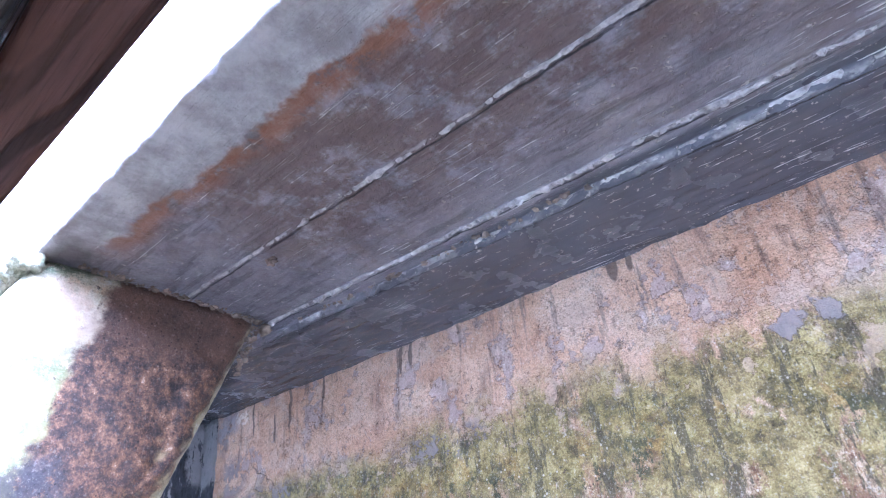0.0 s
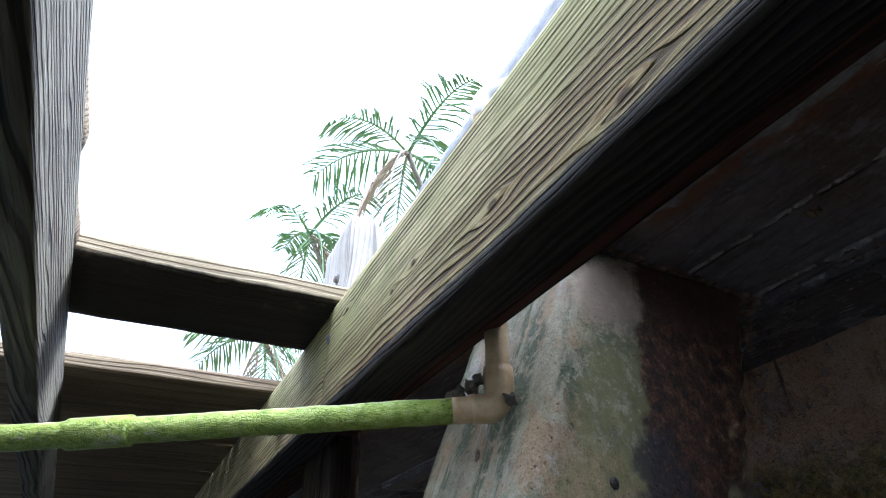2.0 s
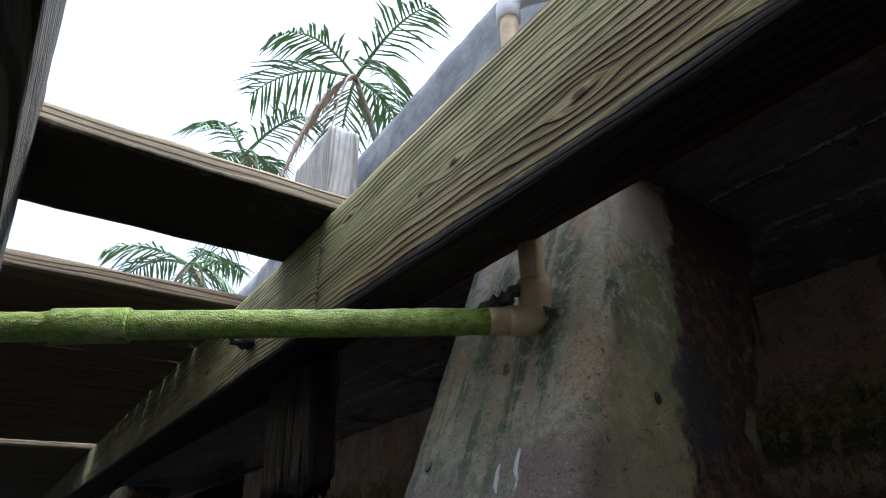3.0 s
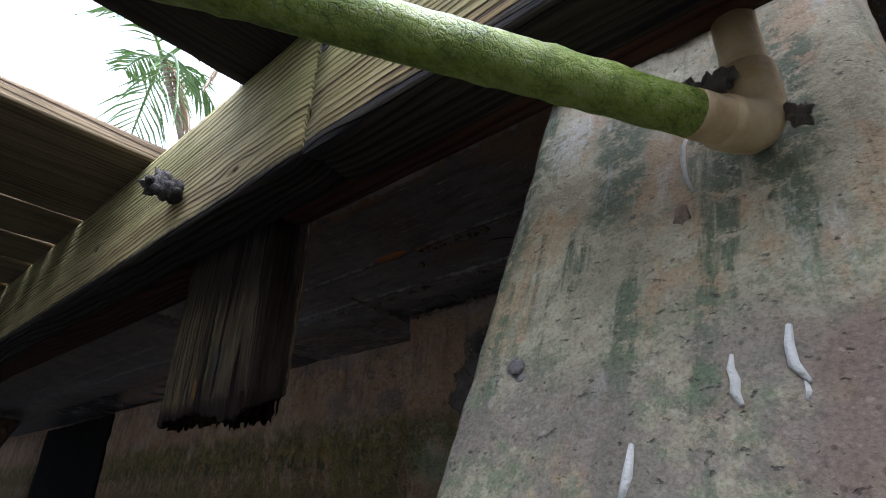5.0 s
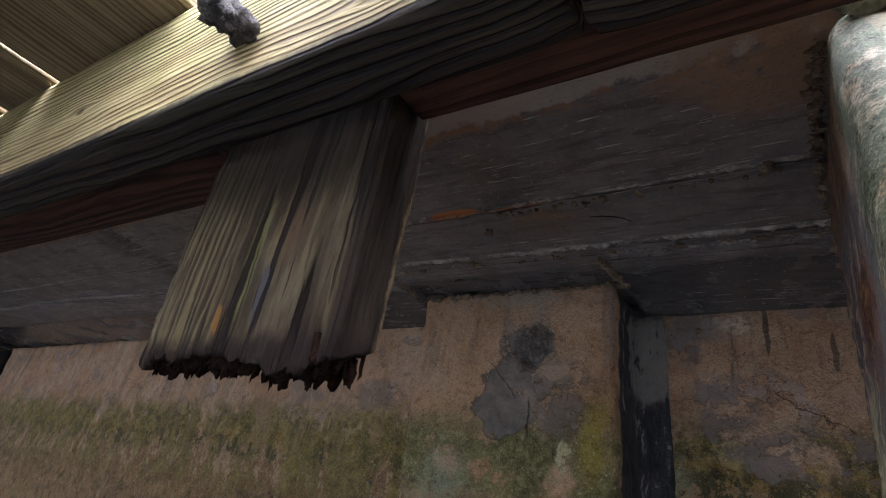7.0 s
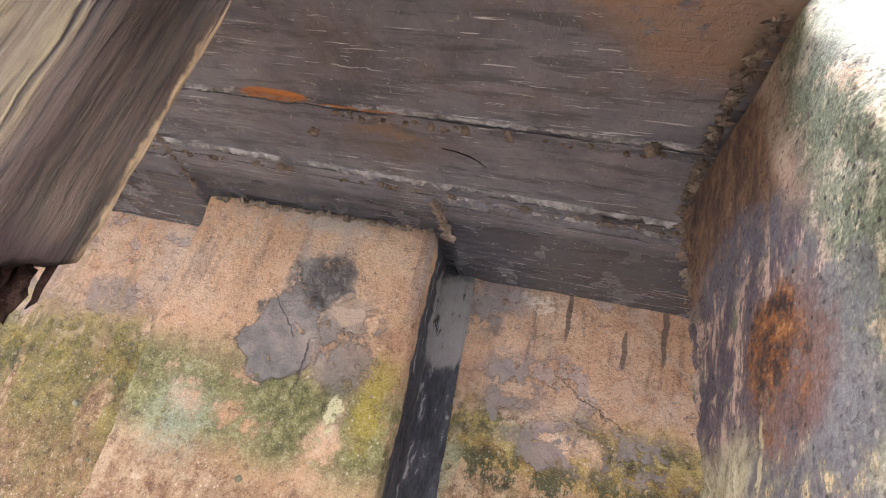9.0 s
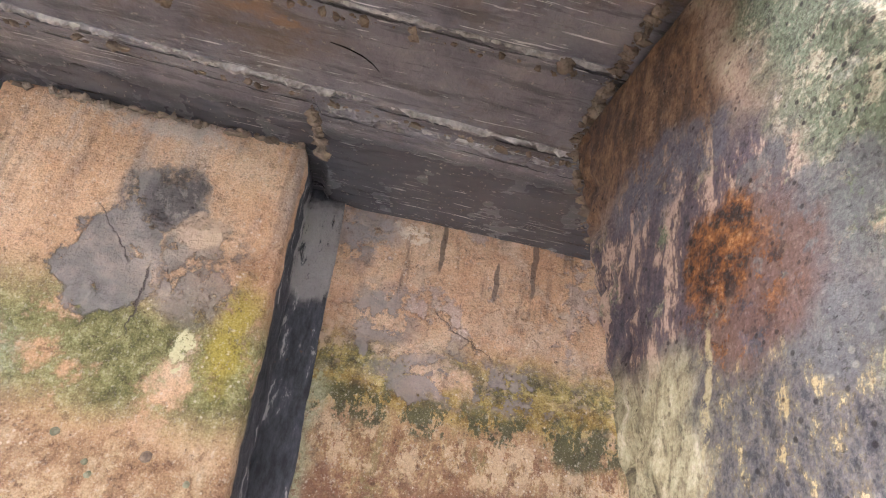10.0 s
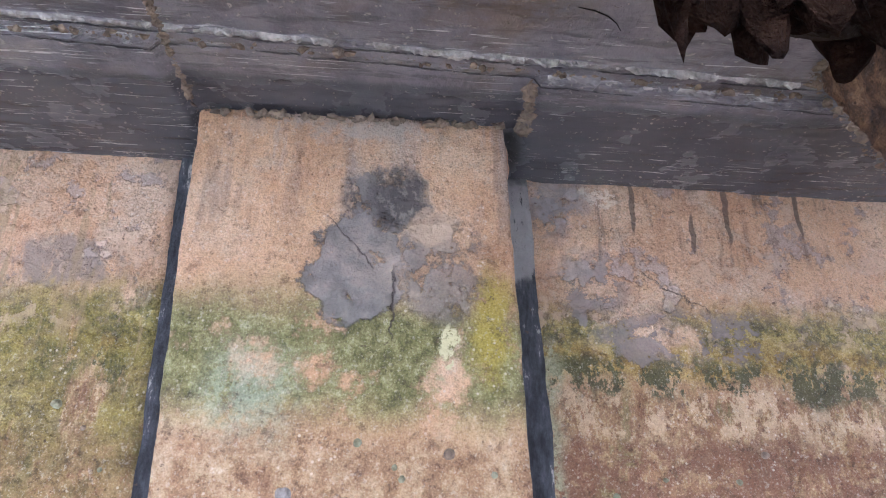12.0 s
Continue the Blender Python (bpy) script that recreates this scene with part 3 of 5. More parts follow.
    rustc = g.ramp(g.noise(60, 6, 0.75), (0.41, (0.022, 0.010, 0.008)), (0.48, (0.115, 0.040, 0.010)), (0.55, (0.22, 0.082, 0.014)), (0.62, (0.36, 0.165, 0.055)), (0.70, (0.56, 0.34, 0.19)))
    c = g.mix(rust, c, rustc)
    c = g.mix(g.times(side_w, g.blob(g.warped(0.022, 34), (-0.158, 0.262, 1.045), (0.3, 0.0046, 0.055), 0.5), g.step(g.noise(80, 6, 0.75), 0.44, 0.52), 0.7), c, (0.46, 0.38, 0.20))
    c = g.mix(g.any(side_w, side_e), c, g.grit(c, 0.55, 0.06))
    h = g.math('ADD', g.times(fine, 0.5), g.times(g.noise(26, 6, 0.7), 0.6))
    h = g.math('SUBTRACT', h, g.math('ADD', g.times(pits, 0.5), g.times(holes, 0.8)))
    return g.finish(c, g.mix(side_e, (0.82, 0.82, 0.82), (0.70, 0.70, 0.70)), h, 0.0038, 0.9)


def wood_material(name, along, light, mid, dark, period=0.0085, depth=0.004, low=None, contrast=0.85, dark_below=0.0, knots=(), algae=0.0):
    """Weathered softwood: growth rings cut lengthwise, raised between dark worn furrows, bowed round knots."""
    g = Graph(name)
    across = (1, 0, 0)[along] if along != 0 else 2
    other = 3 - along - across
    s = [7.0, 7.0, 7.0]
    s[along] = 0.9
    sway = g.math('SUBTRACT', g.noise(1, 3, 0.5, g.stretch(*s)), 0.5)
    s2 = [60.0, 60.0, 60.0]
    s2[along] = 5.0
    jitter = g.math('SUBTRACT', g.noise(1, 2, 0.5, g.stretch(*s2)), 0.5)
    u = g.math('ADD', g.axis(across), g.times(g.axis(other), 0.7))
    u = g.math('ADD', u, g.math('ADD', g.times(sway, 0.10), g.times(jitter, 0.0045)))
    eyes = None
    for x, z, r in knots:
        dx = g.math('DIVIDE', g.math('SUBTRACT', g.axis(0), x), r * 3.2)
        dz = g.math('DIVIDE', g.math('SUBTRACT', g.axis(2), z), r * 1.1)
        d2 = g.math('ADD', g.math('MULTIPLY', dx, dx), g.math('MULTIPLY', dz, dz))
        swell = g.math('DIVIDE', g.math('MULTIPLY', dz, r * 0.8), g.math('ADD', g.math('MULTIPLY', d2, d2), 0.6))
        u = g.math('SUBTRACT', u, swell)
        eye = g.blob(g.warped(0.006, 60), (x, -0.05, z), (r * 0.9, 0.2, r * 0.55), 0.6)
        eyes = eye if eyes is None else g.any(eyes, eye)
    rings = g.math('SINE', g.math('MULTIPLY', u, 6.2832 / period))
    s3 = [330.0, 330.0, 330.0]
    s3[along] = 7.0
    hair = g.noise(1, 3, 0.6, g.stretch(*s3))
    s4 = [26.0, 26.0, 26.0]
    s4[along] = 1.6
    broad = g.noise(1, 4, 0.6, g.stretch(*s4))
    c = g.ramp(broad, (0.3, mid), (0.52, light), (0.75, tuple(min(1, v * 1.2) for v in light)))
    if algae:
        c = g.mix(g.times(g.step(g.noise(4.5, 5, 0.65), 0.44, 0.58), algae), c, (0.235, 0.255, 0.080))
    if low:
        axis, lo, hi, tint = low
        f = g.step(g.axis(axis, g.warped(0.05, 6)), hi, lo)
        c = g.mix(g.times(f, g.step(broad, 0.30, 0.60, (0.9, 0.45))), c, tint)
    weak = g.step(broad, 0.38, 0.66, (contrast, contrast * 0.30))
    furrow = g.times(g.step(rings, 0.05, 0.80), weak)
    c = g.mix(furrow, c, dark)
    c = g.mix(g.step(rings, -0.6, -1.0, (0, 0.25)), c, tuple(min(1, v * 1.35) for v in light))
    c = g.mix(g.step(hair, 0.52, 0.72, (0, 0.5)), c, tuple(v * 0.5 for v in mid))
    c = g.mix(g.step(g.noise(5, 4, 0.6), 0.52, 0.75, (0, 0.5)), c, tuple(v * 0.55 for v in mid))
    if eyes is not None:
        c = g.mix(g.times(eyes, 0.85), c, (0.060, 0.036, 0.022))
    # blackened below this level; on the near deck board this is painted shade
    if dark_below:
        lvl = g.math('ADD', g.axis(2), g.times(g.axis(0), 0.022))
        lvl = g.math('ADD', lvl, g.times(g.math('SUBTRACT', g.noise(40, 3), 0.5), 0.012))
        c = g.mix(g.step(lvl, dark_below, dark_below - 0.010, (0, 0.9)), c, (0.014, 0.013, 0.018))
    h = g.math('SUBTRACT', g.times(hair, 0.5), g.times(g.step(rings, -0.1, 0.85), g.step(weak, 0.2, 0.7, (0.4, 1.0))))
    return g.finish(c, 0.8, h, depth, 1.0, 0.0, 0.12)


def rotten_material():
    """Rotting plank: grey-tan weathered fibres with long splits, straw ridges at one side, black at its ragged foot."""
    g = Graph("rotten_plank_wood")
    fibre = g.noise(1, 5, 0.7, g.stretch(210, 120, 7))
    streak = g.noise(1, 5, 0.65, g.stretch(60, 45, 3.0))
    tone = g.noise(1, 6, 0.65, g.stretch(17, 15, 4.5))
    c = g.ramp(tone, (0.36, (0.020, 0.013, 0.007)), (0.47, (0.046, 0.034, 0.020)), (0.56, (0.074, 0.058, 0.034)), (0.68, (0.108, 0.088, 0.052)))
    c = g.mix(g.step(streak, 0.55, 0.63, (0, 0.55)), c, (0.105, 0.082, 0.042))
    c = g.mix(g.step(streak, 0.46, 0.38, (0, 0.6)), c, (0.028, 0.018, 0.012))
    slat = g.math('SINE', g.math('MULTIPLY', g.math('ADD', g.axis(0), g.times(g.math('SUBTRACT', streak, 0.5), 0.02)), 6.2832 / 0.0105))
    ridged = g.step(g.axis(0, g.warped(0.04, 8)), -0.645, -0.675)
    c = g.mix(g.times(ridged, g.step(slat, 0.3, 0.9), 0.65), c, (0.135, 0.105, 0.052))
    c = g.mix(g.times(ridged, g.step(slat, -0.3, -0.9), 0.7), c, (0.016, 0.011, 0.008))
    thin = g.warped(0.020, 22)
    c = g.mix(g.times(g.blob(thin, (-0.632, 0.04, 1.12), (0.013, 0.3, 0.085), 0.5), 0.75), c, (0.120, 0.108, 0.045))
    c = g.mix(g.times(g.blob(thin, (-0.602, 0.04, 1.075), (0.010, 0.3, 0.038), 0.4), 0.8), c, (0.040, 0.041, 0.050))
    c = g.mix(g.times(g.blob(thin, (-0.655, 0.04, 1.055), (0.007, 0.3, 0.018), 0.4), 0.8), c, (0.17, 0.08, 0.022))
    c = g.mix(g.times(g.blob(thin, (-0.590, 0.04, 1.14), (0.030, 0.3, 0.05), 0.8), 0.45), c, (0.10, 0.056, 0.028))
    c = g.mix(g.step(fibre, 0.54, 0.62, (0, 0.6)), c, (0.016, 0.011, 0.008))
    split = g.noise(1, 3, 0.55, g.stretch(60, 40, 1.8))
    c = g.mix(g.step(split, 0.405, 0.375, (0, 0.95)), c, (0.008, 0.005, 0.004))
    # top darkened: damp brown together with the beam's shade, put into the colour
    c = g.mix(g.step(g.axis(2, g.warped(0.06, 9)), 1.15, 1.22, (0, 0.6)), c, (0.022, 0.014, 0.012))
    # side face turned away from the light, its shade painted over the fibres
    edge = g.step(g.axis(0), -0.512, -0.506)
    c = g.mix(g.times(edge, 0.85), c, g.mix(g.step(fibre, 0.38, 0.60), (0.005, 0.0035, 0.003), (0.030, 0.020, 0.015)))
    # pale line on the back edge, a highlight put into the colour
    c = g.mix(g.times(edge, g.step(g.axis(1, g.warped(0.010, 50)), 0.0835, 0.0865), g.step(fibre, 0.62, 0.46), 0.7), c, (0.26, 0.18, 0.10))
    foot = g.step(g.axis(2, g.warped(0.03, 35)), 1.045, 1.025)
    c = g.mix(g.times(foot, 0.9), c, (0.014, 0.008, 0.007))
    h = g.math('ADD', g.math('SUBTRACT', streak, g.times(fibre, 0.5)), g.step(split, 0.35, 0.42, (0, 0.7)))
    h = g.math('ADD', h, g.times(ridged, slat, 0.25))
    return g.finish(c, 0.9, h, 0.008, 1.0, 0.0, 0.12)


def plain_material(name, a, b, scale=30.0, rough=0.6, depth=0.002, metal=0.0, spec=0.5):
    g = Graph(name)
    n = g.noise(scale, 5, 0.65)
    return g.finish(g.ramp(n, (0.3, a), (0.7, b)), rough, g.noise(scale * 2.5, 4, 0.6), depth, 0.8, metal, spec)


def pipe_material():
    """Cream plastic pipe, green with algae away from its joints; top highlight and lower shade are coloured in."""
    g = Graph("algae_covered_pipe")
    crust = g.noise(150, 7, 0.8, g.stretch(0.7, 0.4, 1))
    moss = g.ramp(crust, (0.34, (0.11, 0.155, 0.014)), (0.45, (0.27, 0.37, 0.03)), (0.53, (0.41, 0.51, 0.06)), (0.61, (0.48, 0.56, 0.16)), (0.72, (0.66, 0.69, 0.40)))
    bare = g.ramp(g.noise(40, 4, 0.6), (0.3, (0.50, 0.46, 0.30)), (0.7, (0.70, 0.66, 0.50)))
    patch = g.step(g.noise(1, 6, 0.7, g.stretch(14, 14, 30)), 0.60, 0.66)
    c = g.mix(g.times(patch, 0.6), moss, bare)
    # paler crown: the highlight along the top, coloured in as bare cream
    way = g.axis(2, g.t.nodes.new("ShaderNodeNewGeometry").outputs["Normal"])
    crown = g.times(g.step(g.math('ADD', way, g.times(g.math('SUBTRACT', g.noise(30, 5, 0.7), 0.5), 0.5)), 0.70, 0.95), 0.75)
    c = g.mix(crown, c, bare)
    crackle = g.step(g.cells(210, g.warped(0.006, 60), 'DISTANCE_TO_EDGE'), 0.10, 0.02)
    c = g.mix(g.times(crackle, g.step(g.noise(26, 5, 0.7), 0.42, 0.56), 0.32), c, (0.07, 0.12, 0.014))
    # underside tinted darker green, its shade put into the colour
    c = g.mix(g.step(way, 0.0, -0.8, (0, 0.15)), c, (0.10, 0.17, 0.02))
    return g.finish(c, 0.5, g.math('SUBTRACT', crust, g.times(crackle, 0.3)), 0.005, 1.0)


def water_material():
    g = Graph("dark_harbour_water")
    n = g.noise(1.5, 5, 0.6)
    return g.finish(g.ramp(n, (0.3, (0.014, 0.018, 0.014)), (0.7, (0.030, 0.034, 0.026))), 0.12, g.noise(6, 3, 0.5), 0.03, 0.5)


def leaf_material(name, a, b):
    g = Graph(name)
    n = g.noise(2.5, 4, 0.6)
    m = g.finish(g.ramp(n, (0.3, a), (0.7, b)), 0.45)
    g.bsdf.inputs["Transmission Weight"].default_value = 0.0
    return m


WALL = wall_material()
SLAB = slab_material()
CAP = cap_material()
PILE = pile_material()
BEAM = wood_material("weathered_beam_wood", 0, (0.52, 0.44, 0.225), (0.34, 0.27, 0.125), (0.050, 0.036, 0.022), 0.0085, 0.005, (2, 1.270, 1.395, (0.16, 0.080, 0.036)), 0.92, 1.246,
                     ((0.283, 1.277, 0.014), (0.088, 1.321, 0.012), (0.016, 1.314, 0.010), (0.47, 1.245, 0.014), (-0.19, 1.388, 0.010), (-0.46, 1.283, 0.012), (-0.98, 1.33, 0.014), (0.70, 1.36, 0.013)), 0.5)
BEAM_REAR = wood_material("dark_reddish_wood", 0, (0.085, 0.040, 0.030), (0.050, 0.025, 0.021), (0.014, 0.009, 0.009), 0.012, 0.003)
DECK = wood_material("deck_board_wood", 1, (0.25, 0.19, 0.115), (0.15, 0.108, 0.068), (0.075, 0.054, 0.036), 0.011, 0.002, None, 0.6)
# near board: paler wood with the shade of its underside painted in
DECK_SHADED = wood_material("shaded_deck_board_wood", 1, (0.36, 0.29, 0.18), (0.23, 0.18, 0.11), (0.085, 0.064, 0.042), 0.011, 0.002, None, 0.6, 1.4445)
STRINGER = wood_material("dark_stringer_wood", 0, (0.16, 0.145, 0.11), (0.085, 0.075, 0.06), (0.018, 0.015, 0.013), 0.0085, 0.005)
POST = wood_material("grey_post_wood", 2, (0.50, 0.47, 0.42), (0.38, 0.35, 0.30), (0.20, 0.17, 0.14), 0.010, 0.003, None, 0.6)
ROTTEN = rotten_material()
SOFT_ROT = plain_material("crumbling_rot", (0.004, 0.002, 0.0015), (0.028, 0.014, 0.009), 110, 0.95, 0.008, 0.0, 0.05)
PIPE = pipe_material()
PVC = plain_material("stained_cream_plastic", (0.42, 0.27, 0.12), (0.74, 0.57, 0.34), 26, 0.5)
WHITE_PVC = plain_material("white_plastic", (0.76, 0.75, 0.72), (0.82, 0.82, 0.80), 20, 0.4)
STEEL = plain_material("tarnished_steel", (0.10, 0.085, 0.08), (0.30, 0.27, 0.25), 120, 0.5, 0.002, 0.6)
RUSTED = plain_material("corroded_iron", (0.012, 0.011, 0.012), (0.075, 0.06, 0.052), 70, 0.85, 0.006)
MORTAR = plain_material("crumbly_mortar", (0.075, 0.052, 0.038), (0.36, 0.265, 0.19), 60, 0.9, 0.004)
LICHEN = plain_material("lichen_stone", (0.10, 0.095, 0.055), (0.38, 0.37, 0.25), 70, 0.9, 0.005)
BURR = plain_material("pale_grout_burr", (0.16, 0.135, 0.125), (0.64, 0.58, 0.53), 70, 0.75, 0.003)
# near black: paints the far recess's shade, and colours the rootlet
SHADE_ROOT_BLACK = plain_material("black_tar", (0.003, 0.003, 0.003), (0.012, 0.011, 0.010), 25, 0.9, 0.004, 0.0, 0.1)
MUD = plain_material("dried_mud", (0.085, 0.07, 0.055), (0.20, 0.17, 0.135), 60, 0.95, 0.006)
WHITE_CRUST = plain_material("white_tube_crust", (0.55, 0.53, 0.48), (0.74, 0.72, 0.66), 90, 0.8, 0.003)
WATER = water_material()
GRASS = plain_material("lawn", (0.04, 0.075, 0.02), (0.09, 0.13, 0.04), 6, 0.9, 0.02)
TRUNK = plain_material("palm_trunk", (0.16, 0.13, 0.10), (0.30, 0.26, 0.21), 14, 0.9, 0.02)
FROND = leaf_material("palm_leaf", (0.075, 0.15, 0.045), (0.19, 0.30, 0.11))
DEAD_FROND = leaf_material("dead_palm_leaf", (0.26, 0.17, 0.11), (0.42, 0.31, 0.22))


# ---- mesh helpers ----
def fbm(p, scale, seed=0.0, octaves=4):
    return noise.fractal(Vector((p[0] * scale + seed, p[1] * scale - seed, p[2] * scale + 2 * seed)), 0.8, 2.1, octaves)


def mesh_object(name, verts, faces, material, parent=None, label="", smooth=True):
    me = bpy.data.meshes.new(name)
    me.from_pydata([tuple(v) for v in verts], [], faces)
    me.validate()
    if smooth:
        me.polygons.foreach_set("use_smooth", [True] * len(me.polygons))
    me.materials.append(material)
    me.update()
    ob = new(name, me)
    ob.parent = parent
    if label:
        tagged(ob, label)
    return ob


def box_grid(lo, hi, step, r, bend=None):
    """Vertices and faces of a box with rounded edges, cut into a grid; bend(p, n) gives each vertex its final place."""
    lo, hi = Vector(lo), Vector(hi)
    count = [max(2, int(round((hi[i] - lo[i]) / step[i]))) for i in range(3)]
    index, verts, faces = {}, [], []

    def vert(i, j, k):
        key = (i, j, k)
        if key not in index:
            f = (i / count[0], j / count[1], k / count[2])
            p = Vector([lo[a] + (hi[a] - lo[a]) * f[a] for a in range(3)])
            q = Vector([min(max(p[a], lo[a] + r), hi[a] - r) for a in range(3)])
            d = p - q
            n = d.normalized() if d.length > 1e-9 else Vector((0, 0, 1))
            p = q + n * r
            index[key] = len(verts)
            verts.append(bend(p, n) if bend else p)
        return index[key]

    for a in range(3):
        b, c = (a + 1) % 3, (a + 2) % 3
        for end in (0, count[a]):
            for u in range(count[b]):
                for v in range(count[c]):
                    quad = []
                    for du, dv in ((0, 0), (1, 0), (1, 1), (0, 1)):
                        key = [0, 0, 0]
                        key[a], key[b], key[c] = end, u + du, v + dv
                        quad.append(vert(*key))
                    faces.append(quad if end else quad[::-1])
    return verts, faces


def block(name, lo, hi, step, r, material, parent=None, label="", rough=0.0, scale=12.0, bend=None, seed=0.0):
    """A rounded, uneven block as one mesh."""
    def place(p, n):
        p = p + n * (rough * fbm(p, scale, seed))
        return bend(p, n) if bend else p
    return mesh_object(name, *box_grid(lo, hi, step, r, place), material, parent, label)


def tube(points, radius, sides=20, wobble=0.0, seed=0.0, caps=True):
    """Vertices and faces of a tube along points; radius is one number or one for each point."""
    pts = [Vector(p) for p in points]
    rad = radius if isinstance(radius, (list, tuple)) else [radius] * len(pts)
    verts, faces = [], []
    side = None
    for i, p in enumerate(pts):
        d = (pts[min(i + 1, len(pts) - 1)] - pts[max(i - 1, 0)]).normalized()
        if side is None:
            side = d.cross(Vector((0, 0, 1))) if abs(d.z) < 0.9 else d.cross(Vector((0, 1, 0)))
        side = (side - d * side.dot(d)).normalized()
        up = d.cross(side)
        for k in range(sides):
            a = 2 * math.pi * k / sides
            o = side * math.cos(a) + up * math.sin(a)
            q = p + o * rad[i]
            verts.append(q + o * (wobble * fbm(q, 60, seed)))
    for i in range(len(pts) - 1):
        for k in range(sides):
            a, b = i * sides + k, i * sides + (k + 1) % sides
            faces.append((a, b, b + sides, a + sides))
    if caps:
        faces.append(tuple(range(sides))[::-1])
        faces.append(tuple(range((len(pts) - 1) * sides, len(pts) * sides)))
    return verts, faces


def join(*pieces):
    verts, faces = [], []
    for v, f in pieces:
        n = len(verts)
        verts += v
        faces += [tuple(i + n for i in q) for q in f]
    return verts, faces


def lump(centre, radii, seed, level=2, rough=0.45):
    """Vertices and faces of an irregular lump."""
    bm = bmesh.new()
    bmesh.ops.create_icosphere(bm, subdivisions=level, radius=1)
    c, r = Vector(centre), Vector(radii)
    verts = []
    for v in bm.verts:
        k = 1 + rough * fbm(v.co, 1.6, seed * 3.7, 3)
        verts.append(c + Vector((v.co.x * r.x, v.co.y * r.y, v.co.z * r.z)) * k)
    faces = [tuple(v.index for v in f.verts) for f in bm.faces]
    bm.free()
    return verts, faces


def disc(centre, normal, radius, height, sides=24, dome=0.0):
    """A round head or washer standing on a surface."""
    c, n = Vector(centre), Vector(normal).normalized()
    rings = [(radius, -0.004), (radius, height * 0.8), (radius * 0.93, height), (radius * 0.5, height + dome * 0.7), (radius * 0.02, height + dome)]
    return tube([c + n * h for _, h in rings], [q for q, _ in rings], sides)


def thing(name, at, label, category, group="", kind=""):
    ob = new(name)
    ob.empty_display_size = 0.05
    return tagged(ob, label, category, group, kind)


# ---- seawall ----
SOFFIT = 1.380


def soffit_z(x):
    return SOFFIT - 0.014 * x


wall_north = mesh_object("wall_north", *box_grid((-30, 0.86, -0.3), (9, 1.0, 1.75), (0.5, 0.1, 0.3), 0.01), WALL)
tagged(wall_north, "stained tan and terracotta concrete seawall below the cap", "wall", "", "structure")


def wall_bend(p, n):
    """Leans as the real panels do and roughens the front."""
    q = p.copy()
    if n.y < -0.5:
        q.y += 0.006 * fbm(p, 7, 1.0) + 0.0036 * fbm(p, 32, 2.0)
    elif abs(n.x) > 0.5:
        q.x += 0.006 * fbm(p, 16, 4.0)
    q.x += 0.05 * (SOFFIT - p.z)
    return q


block("panel", (-0.460, 0.80, -0.2), (1.9, 0.90, 1.40), (0.013, 0.05, 0.013), 0.006, WALL, wall_north, "tan and terracotta concrete panel with yellow-green algae", bend=wall_bend)
block("panel", (1.92, 0.80, -0.2), (9.0, 0.90, 1.40), (0.06, 0.05, 0.06), 0.006, WALL, wall_north, bend=wall_bend)
block("panel", (-3.45, 0.80, -0.2), (-0.985, 0.90, 1.40), (0.014, 0.05, 0.014), 0.006, WALL, wall_north, "tan concrete panel streaked with green algae", bend=wall_bend)
block("panel", (-30.0, 0.80, -0.2), (-4.70, 0.90, 1.40), (0.3, 0.05, 0.06), 0.006, WALL, wall_north, bend=wall_bend)
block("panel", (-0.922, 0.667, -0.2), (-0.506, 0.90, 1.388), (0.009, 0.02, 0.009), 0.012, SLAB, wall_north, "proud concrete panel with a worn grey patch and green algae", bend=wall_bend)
# dark filler in the open joints; the wide far block paints a recess's shade
for x0, x1 in ((-4.72, -3.43), (-0.985, -0.918), (-0.510, -0.450)):
    block("joint", (x0, 0.792, -0.2), (x1, 0.88, 1.39), (0.008 if x1 - x0 < 1 else 0.05, 0.02, 0.014), 0.004, SLAB if x1 - x0 < 1 else SHADE_ROOT_BLACK, wall_north, "black tarry joint filler", rough=0.004, bend=lambda p, n: p + Vector((0.05 * (SOFFIT - p.z), 0, 0)))


def cap_height(x, y):
    """Steps and burrs that the form boards left in the soffit."""
    drop = 0.0
    r1 = 0.3917 + 0.004 * (x + 0.7)
    r2 = 0.527 + 0.030 * (x + 0.7)
    r3 = r2 + 0.030 + 0.012 * x
    drop += 0.003 * (1 if y > r1 else 0) + 0.003 * (1 if y > r2 else 0)
    if (x > -0.487 or x < -0.93) and y > r3:
        drop += 0.011
    if x < 0.0:
        lip = 0.2085 + 0.004 * noise.noise(Vector((x * 24, 1, 8))) + 0.002 * noise.noise(Vector((x * 80, 1, 9)))
        drop -= 0.0045 if y < lip else 0.0
    return drop


def cap_bend(p, n):
    q = p.copy()
    if n.z < -0.7:
        q.z -= cap_height(p.x, p.y) + 0.0018 * fbm((p.x * 0.5, p.y * 2, 0), 22, 1.0) + 0.0014 * fbm((p.x * 0.3, p.y, 0), 90, 3.0)
    elif n.y < -0.5:
        q.y += 0.003 * fbm(p, 9, 3.0) + 0.0015 * fbm(p, 40, 3.0)
    if n.y < -0.25 and n.z < -0.25:
        q += Vector((0, 0.0018, 0.0018)) * fbm(p, 45, 9.0)
    q.z += (soffit_z(p.x) - SOFFIT) * max(0.0, 1 - (p.z - SOFFIT) / 0.5)
    return q


